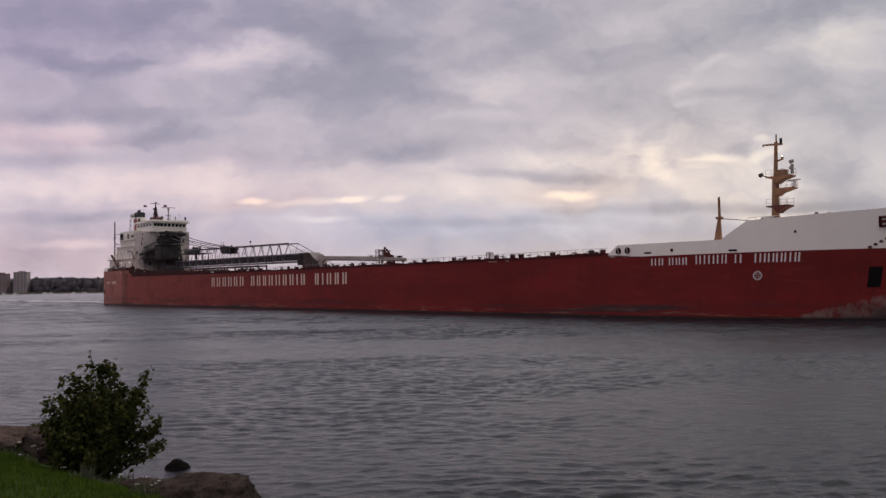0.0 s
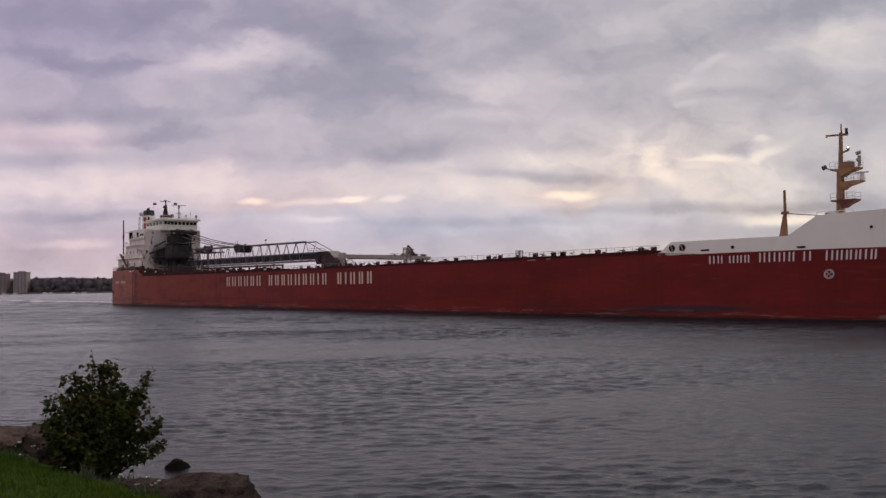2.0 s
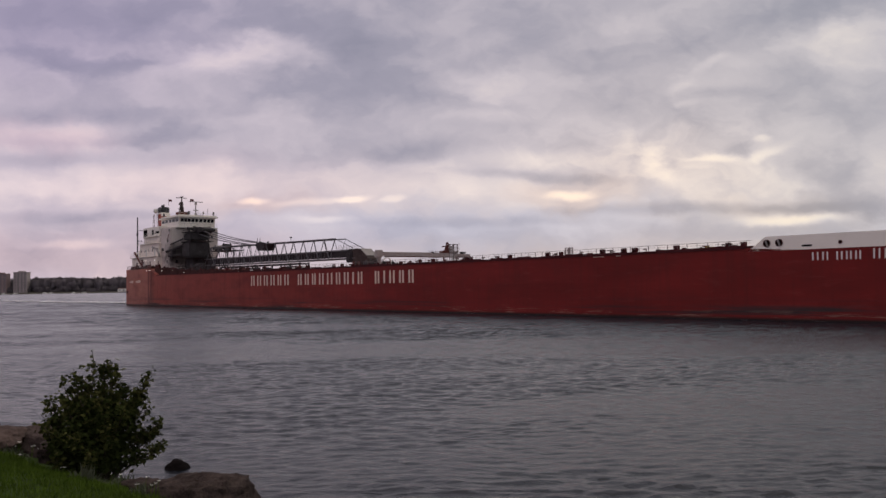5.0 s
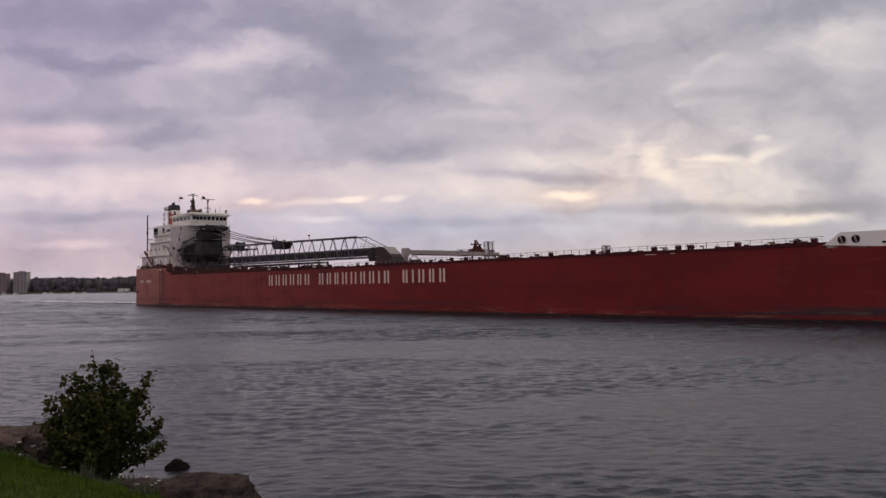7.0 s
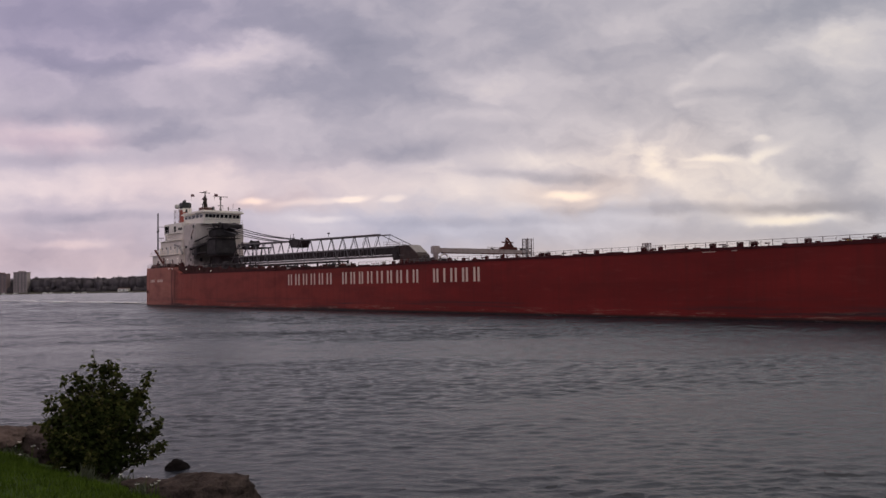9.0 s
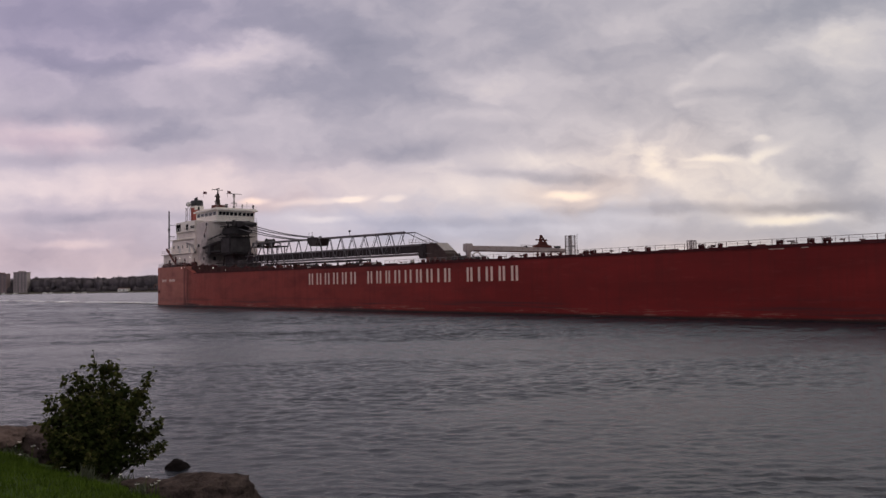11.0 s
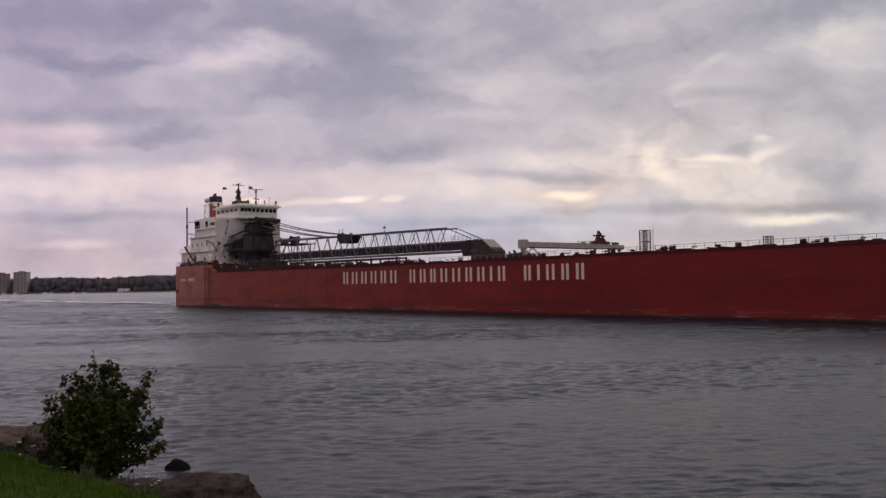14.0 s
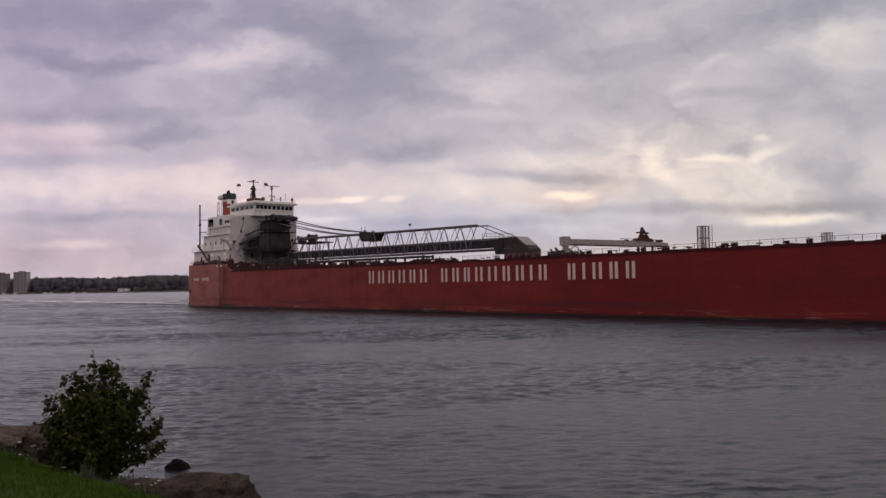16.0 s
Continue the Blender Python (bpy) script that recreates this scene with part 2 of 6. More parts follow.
FLAG = material("flag_cloth", (0.10, 0.03, 0.04), 0.9, scale=3, spread=0.4)


def soot_front():
    """House front: white paint blackened in a ragged plume round the conveyor tower."""
    t = SOOTED.node_tree
    b = t.nodes["Principled BSDF"]
    old = b.inputs["Base Color"].links[0].from_socket
    pos = t.nodes.new("ShaderNodeTexCoord").outputs["Object"]
    mp = t.nodes.new("ShaderNodeMapping")
    mp.vector_type = "TEXTURE"
    mp.inputs["Location"].default_value, mp.inputs["Scale"].default_value = (22.6, -4.4, 13.2), (5.0, 4.8, 3.6)
    t.links.new(pos, mp.inputs[0])
    d = t.nodes.new("ShaderNodeVectorMath")
    d.operation = "LENGTH"
    t.links.new(mp.outputs[0], d.inputs[0])
    n = t.nodes.new("ShaderNodeTexNoise")
    n.inputs["Scale"].default_value, n.inputs["Detail"].default_value = 0.8, 8
    t.links.new(pos, n.inputs["Vector"])
    a = t.nodes.new("ShaderNodeMath")
    a.operation = "MULTIPLY_ADD"
    t.links.new(n.outputs["Fac"], a.inputs[0])
    a.inputs[1].default_value = -1.0
    t.links.new(d.outputs["Value"], a.inputs[2])
    r = t.nodes.new("ShaderNodeMapRange")
    for k, x in zip(("From Min", "From Max", "To Min", "To Max"), (0.05, 0.75, 0.94, 0.0)):
        r.inputs[k].default_value = x
    t.links.new(a.outputs[0], r.inputs["Value"])
    mx = t.nodes.new("ShaderNodeMix")
    mx.data_type = "RGBA"
    t.links.new(r.outputs[0], mx.inputs["Factor"])
    t.links.new(old, mx.inputs["A"])
    mx.inputs["B"].default_value = (0.045, 0.042, 0.042, 1)
    t.links.new(mx.outputs["Result"], b.inputs["Base Color"])


soot_front()


def hull_paint():
    """Dark red hull paint: plate seams, rust streaks from the deck edge, scuffed and bare near the water."""
    m = bpy.data.materials.new("red_hull_paint")
    m.use_nodes = True
    t = m.node_tree
    b = t.nodes["Principled BSDF"]
    b.inputs["Roughness"].default_value = 0.55
    b.inputs["Specular IOR Level"].default_value = 0.12
    pos = t.nodes.new("ShaderNodeTexCoord").outputs["Object"]
    xyz = t.nodes.new("ShaderNodeSeparateXYZ")
    t.links.new(pos, xyz.inputs[0])

    def noise_at(stretch, scale, detail=6, rough=0.55):
        mp = t.nodes.new("ShaderNodeMapping")
        mp.inputs["Scale"].default_value = stretch
        t.links.new(pos, mp.inputs[0])
        n = t.nodes.new("ShaderNodeTexNoise")
        n.inputs["Scale"].default_value, n.inputs["Detail"].default_value, n.inputs["Roughness"].default_value = scale, detail, rough
        t.links.new(mp.outputs[0], n.inputs["Vector"])
        return n.outputs["Fac"]

    def rng(v, a, b_, c=0.0, d=1.0):
        r = t.nodes.new("ShaderNodeMapRange")
        for k, x in zip(("From Min", "From Max", "To Min", "To Max"), (a, b_, c, d)):
            r.inputs[k].default_value = x
        t.links.new(v, r.inputs["Value"])
        return r.outputs[0]

    def mth(op, a, b_):
        n = t.nodes.new("ShaderNodeMath")
        n.operation = op
        for i, v in enumerate((a, b_)):
            if isinstance(v, (int, float)):
                n.inputs[i].default_value = v
            else:
                t.links.new(v, n.inputs[i])
        return n.outputs[0]

    def mix(fac, a, colour):
        n = t.nodes.new("ShaderNodeMix")
        n.data_type = "RGBA"
        t.links.new(fac, n.inputs["Factor"])
        if isinstance(a, tuple):
            n.inputs["A"].default_value = (*a, 1)
        else:
            t.links.new(a, n.inputs["A"])
        n.inputs["B"].default_value = (*colour, 1)
        return n.outputs["Result"]

    col = mix(rng(noise_at((0.05, 0.05, 0.25), 1.0), 0.3, 0.7), (0.215, 0.022, 0.020), (0.150, 0.016, 0.015))
    # the after part blends to a paler, browner red, the stern paler still
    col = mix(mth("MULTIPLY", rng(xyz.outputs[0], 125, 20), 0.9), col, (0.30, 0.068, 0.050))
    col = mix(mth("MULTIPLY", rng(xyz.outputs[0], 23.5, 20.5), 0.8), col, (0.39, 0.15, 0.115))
    rusty = mth("MULTIPLY", rng(noise_at((0.45, 0.45, 0.3), 1.0, 8, 0.7), 0.45, 0.65), rng(xyz.outputs[0], 40, 12))
    col = mix(mth("MULTIPLY", rusty, 0.5), col, (0.40, 0.16, 0.11))
    streak = mth("MULTIPLY", mth("MULTIPLY", rng(xyz.outputs[0], 19.5, 20.3), rng(xyz.outputs[0], 24.6, 23.4)), rng(noise_at((1.0, 1.0, 0.12), 1.0, 5), 0.35, 0.6))
    col = mix(mth("MULTIPLY", streak, 0.9), col, (0.10, 0.03, 0.025))
    col = mix(mth("MULTIPLY", rng(noise_at((1.6, 1.6, 0.06), 1.0, 5), 0.50, 0.72), 0.38), col, (0.085, 0.020, 0.017))
    col = mix(mth("MULTIPLY", rng(noise_at((0.16, 0.16, 0.42), 1.0, 8, 0.62), 0.46, 0.68), 0.45), col, (0.105, 0.018, 0.016))
    col = mix(mth("MULTIPLY", rng(noise_at((0.25, 0.25, 1.6), 1.0, 7, 0.65), 0.55, 0.75), 0.35), col, (0.27, 0.06, 0.05))
    # single plates repainted a shade darker or lighter
    plate = t.nodes.new("ShaderNodeTexBrick")
    plate.inputs["Color1"].default_value, plate.inputs["Color2"].default_value = (0.86, 0.86, 0.86, 1), (1.10, 1.10, 1.10, 1)
    plate.inputs["Mortar"].default_value, plate.inputs["Mortar Size"].default_value = (0.8, 0.8, 0.8, 1), 0.012
    plate.inputs["Scale"].default_value = 1.0
    plate.inputs["Brick Width"].default_value, plate.inputs["Row Height"].default_value = 9.0, 2.1
    lie = t.nodes.new("ShaderNodeCombineXYZ")
    t.links.new(xyz.outputs[0], lie.inputs[0])
    t.links.new(xyz.outputs[2], lie.inputs[1])
    t.links.new(lie.outputs[0], plate.inputs["Vector"])
    shade = t.nodes.new("ShaderNodeMix")
    shade.data_type, shade.blend_type = "RGBA", "MULTIPLY"
    shade.inputs["Factor"].default_value = 0.5
    t.links.new(col, shade.inputs["A"])
    t.links.new(plate.outputs["Color"], shade.inputs["B"])
    col = shade.outputs["Result"]
    # scuffs: long dark rubs low on the side, pale bare steel near the waterline
    low = rng(xyz.outputs[2], 2.6, 0.9)
    rub = mth("MULTIPLY", mth("MULTIPLY", rng(noise_at((0.035, 0.035, 1.3), 1.0, 5, 0.6), 0.48, 0.62), low), 0.9)
    col = mix(rub, col, (0.035, 0.028, 0.030))
    long_rub = mth("MULTIPLY", mth("MULTIPLY", rng(xyz.outputs[0], 178, 187), rng(xyz.outputs[0], 201, 195)), mth("MULTIPLY", rng(xyz.outputs[2], 1.75, 1.35), rng(xyz.outputs[2], 0.5, 0.9)))
    long_rub = mth("MULTIPLY", long_rub, rng(noise_at((0.09, 0.09, 2.4), 1.0, 6, 0.65), 0.40, 0.55))
    col = mix(mth("MULTIPLY", long_rub, 0.85), col, (0.035, 0.035, 0.037))
    bare = mth("MULTIPLY", mth("MULTIPLY", rng(noise_at((0.16, 0.16, 2.2), 1.4, 8, 0.72), 0.53, 0.64), rng(xyz.outputs[2], 1.2, 0.6)), 0.6)
    col = mix(bare, col, (0.34, 0.22, 0.17))
    # worn forefoot
    edge = mth("ADD", rng(xyz.outputs[0], 207.0, 217.0, -0.2, 3.0), mth("MULTIPLY", mth("SUBTRACT", noise_at((1.1, 1.1, 0.6), 1.0, 8, 0.75), 0.5), 1.6))
    worn = rng(mth("SUBTRACT", edge, xyz.outputs[2]), 0.0, 0.25)
    worn = mth("MULTIPLY", worn, rng(noise_at((1.3, 1.3, 0.8), 1.0, 8, 0.75), 0.38, 0.58))
    worn = mth("MULTIPLY", worn, rng(xyz.outputs[0], 204.5, 208))
    col = mix(mth("MULTIPLY", worn, 0.8), col, (0.23, 0.17, 0.145))
    grimy = mth("MULTIPLY", mth("MULTIPLY", rng(xyz.outputs[2], 1.9, 0.9), rng(xyz.outputs[0], 210, 216)), rng(noise_at((0.5, 0.5, 1.6), 1.0, 7, 0.7), 0.35, 0.55))
    col = mix(mth("MULTIPLY", grimy, 0.9), col, (0.045, 0.035, 0.032))
    foot = rng(xyz.outputs[2], 0.46, 0.16)
    col = mix(foot, col, (0.025, 0.018, 0.017))
    t.links.new(col, b.inputs["Base Color"])
    # plate seams and slight dents between the ribs
    seam = t.nodes.new("ShaderNodeTexWave")
    seam.wave_type, seam.bands_direction = "BANDS", "X"
    seam.inputs["Scale"].default_value = 0.035
    t.links.new(pos, seam.inputs["Vector"])
    dent = mth("ADD", mth("MULTIPLY", noise_at((0.5, 0.5, 0.5), 1.0, 3), 0.05), mth("MULTIPLY", rng(seam.outputs["Fac"], 0.0, 0.03), 0.01))
    bp = t.nodes.new("ShaderNodeBump")
    bp.inputs["Distance"].default_value = 0.6
    t.links.new(dent, bp.inputs["Height"])
    t.links.new(bp.outputs[0], b.inputs["Normal"])
    return m


HULL = hull_paint()


def water_surface():
    m = bpy.data.materials.new("river_water")
    m.use_nodes = True
    t = m.node_tree
    b = t.nodes["Principled BSDF"]
    b.inputs["Base Color"].default_value = (0.014, 0.017, 0.023, 1)
    b.inputs["Roughness"].default_value, b.inputs["IOR"].default_value = 0.27, 1.33
    b.inputs["Specular IOR Level"].default_value = 0.355
    pos = t.nodes.new("ShaderNodeTexCoord").outputs["Object"]
    mp = t.nodes.new("ShaderNodeMapping")
    mp.inputs["Scale"].default_value = (1.0, 1.6, 1)
    t.links.new(pos, mp.inputs[0])
    n = t.nodes.new("ShaderNodeTexNoise")
    n.inputs["Scale"].default_value, n.inputs["Detail"].default_value = 5.0, 4
    t.links.new(mp.outputs[0], n.inputs["Vector"])
    bp = t.nodes.new("ShaderNodeBump")
    bp.inputs["Distance"].default_value = 0.045
    t.links.new(n.outputs["Fac"], bp.inputs["Height"])
    t.links.new(bp.outputs[0], b.inputs["Normal"])
    return m


WATER = water_surface()
GRASS_SOIL = material("grassy_soil", (0.03, 0.05, 0.012), 0.95, spec=0.1, scale=1.2, spread=0.5, bump=0.04, bump_scale=14)
BLADE = material("grass_blades", (0.062, 0.102, 0.011), 0.85, spec=0.1, scale=2.0, spread=0.5)
SLAB = material("pale_brown_slab_stone", (0.088, 0.064, 0.056), 0.95, spec=0.08, scale=1.6, spread=0.5, bump=0.08, bump_scale=5, stains=(0.05, 0.04, 0.035), stain_amount=0.5)
DULLROCK = material("dull_brown_stone", (0.066, 0.050, 0.045), 0.95, spec=0.08, scale=2.0, spread=0.6, bump=0.1, bump_scale=7, stains=(0.035, 0.028, 0.025), stain_amount=0.5)
ROCK = material("brown_boulder_stone", (0.050, 0.038, 0.034), 0.95, spec=0.08, scale=2.2, spread=0.8, bump=0.16, bump_scale=6, stretch=(2.2, 2.2, 0.55), stains=(0.035, 0.028, 0.025), stain_amount=0.6)
WETROCK = material("wet_dark_stone", (0.010, 0.008, 0.008), 0.85, spec=0.06, scale=2.0, spread=0.4, bump=0.03, bump_scale=9)
LEAF = material("bush_leaves", (0.030, 0.040, 0.011), 0.9, spec=0.04, scale=1.6, spread=0.3, stains=(0.040, 0.032, 0.011), stain_amount=0.45)
# olive tips painted lighter than LEAF: shade inside the bush put into colour
TIP_LEAF = material("lighter_olive_tip_leaves", (0.056, 0.060, 0.017), 0.85, spec=0.06, scale=1.8, spread=0.5, stains=(0.064, 0.046, 0.016), stain_amount=0.5)
TWIG = material("bush_twigs", (0.06, 0.045, 0.03), 0.9, scale=5, spread=0.3)
# distance haze is put into this grey-purple leaf colour
WOODS = material("hazed_tree_leaves", (0.112, 0.100, 0.108), 0.95, spec=0.05, scale=0.03, spread=0.35)
BARK = material("tree_bark", (0.06, 0.05, 0.04), 0.9, scale=0.5, spread=0.3)
CONCRETE = material("tower_concrete", (0.36, 0.31, 0.30), 0.85, scale=0.08, spread=0.15)
BRICKISH = material("tower_brown_panels", (0.26, 0.195, 0.19), 0.85, scale=0.08, spread=0.2)
# far panes painted pale grey for the haze that veils dark glass
PANE = material("hazed_window_panes", (0.13, 0.115, 0.125), 0.3, scale=0.2, spread=0.3)
PETAL = material("white_petals", (0.75, 0.74, 0.68), 0.8, scale=5, spread=0.1)
SHORE = material("shore_soil", (0.07, 0.065, 0.05), 0.95, scale=0.02, spread=0.4)
ROOFING = material("brown_roofing", (0.19, 0.125, 0.11), 0.85, scale=0.1, spread=0.25)


# ---- mesh helpers ----
def box(bm, x0, x1, y0, y1, z0, z1):
    v = [bm.verts.new((x, y, z)) for z in (z0, z1) for x, y in ((x0, y0), (x1, y0), (x1, y1), (x0, y1))]
    for q in ((3, 2, 1, 0), (4, 5, 6, 7), (0, 1, 5, 4), (1, 2, 6, 5), (2, 3, 7, 6), (3, 0, 4, 7)):
        bm.faces.new([v[i] for i in q])


def bar(bm, p, q, r0, r1=None, n=6):
    """A round bar from p to q, tapering from r0 to r1, with closed ends."""
    p, q = Vector(p), Vector(q)
    r1 = r0 if r1 is None else r1
    a = (q - p).normalized()
    e = a.cross(Vector((0, 0, 1)) if abs(a.z) < 0.9 else Vector((1, 0, 0))).normalized()
    f = a.cross(e)
    ring = [[bm.verts.new(c + (e * math.cos(k * math.tau / n) + f * math.sin(k * math.tau / n)) * r) for k in range(n)] for c, r in ((p, r0), (q, r1))]
    for k in range(n):
        j = (k + 1) % n
        bm.faces.new((ring[0][k], ring[0][j], ring[1][j], ring[1][k]))
    bm.faces.new(ring[0][::-1])
    bm.faces.new(ring[1])


def prism(bm, outline, y0, y1):
    """An outline in x and z, pushed through from y0 to y1."""
    a = [bm.verts.new((x, y0, z)) for x, z in outline]
    b = [bm.verts.new((x, y1, z)) for x, z in outline]
    n = len(a)
    bm.faces.new(a)
    bm.faces.new(b[::-1])
    for k in range(n):
        j = (k + 1) % n
        bm.faces.new((a[j], a[k], b[k], b[j]))


def finish(bm, bevel=0.0, smooth=False):
    bmesh.ops.recalc_face_normals(bm, faces=bm.faces)
    if bevel:
        bmesh.ops.bevel(bm, geom=bm.edges[:], offset=bevel, segments=2, affect="EDGES", profile=0.6)
    if smooth:
        for f in bm.faces:
            f.smooth = True
    return bm


def link(name, bm, mat):
    me = bpy.data.meshes.new(name)
    bmesh.ops.recalc_face_normals(bm, faces=bm.faces)
    bm.to_mesh(me)
    bm.free()
    me.materials.append(mat)
    return new(name, me)


def part(name, bm, mat, parent, label=""):
    ob = link(name, bm, mat)
    ob.parent = parent
    return tagged(ob, label)


def boxes(*dims):
    bm = bmesh.new()
    for d in dims:
        box(bm, *d)
    return bm


def share(ob, name, parent, m):
    """Another part on the same mesh."""
    o = new(name, ob.data)
    o.parent = parent
    o.matrix_local = m
    return o


# ---- water ----
def build_water():
    """One sheet to the horizon: wind waves in the mesh, finest close to the bank, below it a flat bed."""
    rng = np.random.default_rng(3)
    rows, cols = 1150, 640
    y = 11.0 * (260.0 / 11.0) ** (np.arange(rows) / (rows - 1.0))
    y = np.concatenate([y, 260.0 * (1450.0 / 260.0) ** (np.arange(1, 181) / 180.0), [1700, 2600, 4600]])
    u = np.linspace(-0.64, 0.70, cols)
    Y, U = np.meshgrid(y, u, indexing="ij")
    X = (Y + 6.0) * U
    gap = np.maximum(np.gradient(y), 1.34 * (y + 6.0) / cols)[:, None]
    Z = np.zeros_like(X)
    patch = np.zeros_like(X)
    for k in range(9):
        lam = rng.uniform(7.0, 42.0)
        a = rng.uniform(0, math.tau)
        patch += np.sin(math.tau / lam * (0.45 * X * math.cos(a) + Y * math.sin(a)) + rng.uniform(0, math.tau))
    gust = 0.42 + 1.0 / (1 + np.exp(-patch * 1.1))
    # calmer water astern of the ship, towards the open reach
    gust *= 1 - 0.52 / (1 + np.exp((U + 0.30) * 18)) * np.clip((270 - Y) / 90, 0, 1)
    # the crests wander: the place is shifted by slow swells before the ripples are laid out
    Xw, Yw = X.copy(), Y.copy()
    for k in range(10):
        lam = rng.uniform(1.6, 9.0)
        a, ph = rng.uniform(0, math.tau), rng.uniform(0, math.tau)
        wave = 0.016 * lam * np.sin(math.tau / lam * (X * math.cos(a) + Y * math.sin(a)) + ph)
        Xw += wave * rng.uniform(-1, 1)
        Yw += wave * rng.uniform(-1, 1)
    for k in range(84):
        lam = 0.22 * (3.4 / 0.22) ** (k / 83.0) * rng.uniform(0.94, 1.06)
        a = radians(87) + rng.normal(0, (0.30 if k % 3 else 0.65) if lam < 0.9 else 0.55)
        w = math.tau / lam
        keep = np.clip((lam / gap - 1.4) / 1.3, 0, 1)
        steep = 0.034 * math.exp(-(math.log(lam / 0.45) / 0.95) ** 2)
        Z += keep * steep / w * np.sin(w * (Xw * math.cos(a) + Yw * math.sin(a)) + rng.uniform(0, math.tau))
    # chop too fine for the far mesh: uneven facets instead
    fine = np.clip((gap - 0.08) / 0.11, 0, 1)
    chop = rng.normal(0, 1, Z.shape)
    chop = sum(np.roll(chop, k, axis=1) for k in range(11)) / 11 ** 0.5
    Z = (Z + chop * fine * (0.16 - 0.07 * np.clip((Y - 200) / 80, 0, 1)) * np.minimum(gap, 1.3)) * gust * np.clip((1400 - Y) / 100, 0, 1)
    n, c = Y.shape
    co = np.stack([X, Y, Z], -1).reshape(-1, 3)
    i = (np.arange(n - 1)[:, None] * c + np.arange(c - 1)[None, :]).reshape(-1)
    quads = np.stack([i, i + 1, i + c + 1, i + c], -1).astype(np.int32)
    # the rest of the sheet, beside and behind
    base = len(co)
    rest = np.array([[-4600, -600, -0.12], [4600, -600, -0.12], [4600, 4600, -0.12], [-4600, 4600, -0.12]])
    co = np.concatenate([co, rest]).astype(np.float32)
    quads = np.concatenate([quads, np.array([[base, base + 1, base + 2, base + 3]], np.int32)])
    me = bpy.data.meshes.new("water")
    me.vertices.add(len(co))
    me.vertices.foreach_set("co", co.reshape(-1))
    me.loops.add(quads.size)
    me.loops.foreach_set("vertex_index", quads.reshape(-1))
    me.polygons.add(len(quads))
    me.polygons.foreach_set("loop_start", np.arange(0, quads.size, 4, dtype=np.int32))
    me.polygons.foreach_set("use_smooth", np.ones(len(quads), dtype=bool))
    me.update(calc_edges=True)
    me.materials.append(WATER)
    ob = new("water", me)
    return tagged(ob, "wide grey river rippled by wind under a cloudy sky", "river", kind="structure")


water = build_water()

# ---- ship ----
HB = 11.9
LONG = 225.5


def inset(s, z=8.0):
    """How far the side lies in from the full beam, s metres from the stern, z above the water."""
    if s < 24:
        k = (24 - s) / 24
        edge = max(0.0, 1.6 - s) / 1.6
        return 1.2 * k * k + 2.2 * edge * edge
    full = 192.0
    if s > full:
        k = min(1.0, (s - full) / (LONG - full))
        return HB * k ** 2.5
    return 0.0


def rake(s, z):
    if s <= 192:
        return s
    return 192 + (s - 192) * (1 - 0.07 * (1 - min(z, 11.5) / 11.5))


def deck_height(s):
    if s < 3:
        return 10.0 - 0.1 * s
    if s < 20:
        return 9.7
    if s < 26:
        return 9.7 - 1.75 * (s - 20) / 6
    return 7.95 - 0.35 * min(1.0, (s - 26) / 60)


def fore_height(s):
    if s < 188.3:
        return 7.3 + 1.36 * max(0.0, s - 186.4) / 1.9
    if s < 201.75:
        return 8.7
    if s < 204.5:
        return 8.7 + 1.9 * (s - 201.75) / 2.75
    return 10.6 + 1.0 * (s - 204.5) / 21.0


def shell(stations, levels):
    """A closed hull skin over the stations; levels(s) gives its heights."""
    bm = bmesh.new()
    rows = []
    for s in stations:
        zs = levels(s)
        near = [bm.verts.new((rake(s, z), -(HB - inset(s, z)), z)) for z in zs]
        far = [bm.verts.new((rake(s, z), HB - inset(s, z) + 0.02, z)) for z in zs]
        rows.append((near, far))
    for (n0, f0), (n1, f1) in zip(rows, rows[1:]):
        for k in range(len(n0) - 1):
            bm.faces.new((n0[k], n1[k], n1[k + 1], n0[k + 1]))
            bm.faces.new((f1[k], f0[k], f0[k + 1], f1[k + 1]))
        bm.faces.new((n0[-1], n1[-1], f1[-1], f0[-1]))
        bm.faces.new((n1[0], n0[0], f0[0], f1[0]))
    for (n, f) in (rows[0], rows[-1]):
        for k in range(len(n) - 1):
            bm.faces.new((n[k], n[k + 1], f[k + 1], f[k]))
    return bm


def build_ship():
    ship = tagged(new("bulk_carrier"), "long red lake freighter with white deckhouse and unloading boom, under way", "ship")
    stern = [0, 0.3, 0.7, 1.1, 1.6, 3, 5, 8, 12, 16, 20, 22, 24, 26]
    bow = [192 + 33.5 * k / 22 for k in range(23)]
    mid = list(range(34, 192, 8))
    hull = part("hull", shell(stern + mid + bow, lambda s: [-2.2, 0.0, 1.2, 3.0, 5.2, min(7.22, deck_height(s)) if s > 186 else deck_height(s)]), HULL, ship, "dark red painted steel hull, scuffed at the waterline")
    fore = part("forecastle", shell([186.4, 187.3, 188.3, 190] + [b for b in bow if 190.5 < b < 201] + [201.75, 204.5] + [b for b in bow if b > 204.6], lambda s: [7.22, 7.26 if s < 187 else 7.7, fore_height(s)]), BOW_WHITE, ship, "white painted raised bow bulwark")
    # deck edge: a continuous sheer strake on either side
    for side in (-1, 1):
        bm = bmesh.new()
        outline = [(26, 7.85), (60, 7.68), (86, 7.52), (186, 7.52), (186, 7.72), (86, 7.72), (60, 7.88), (26, 8.05)]
        prism(bm, outline, side * (HB - 0.1), side * (HB + 0.08))
        part("sheer_strake", bm, DECKRED, ship)
    return ship, hull, fore


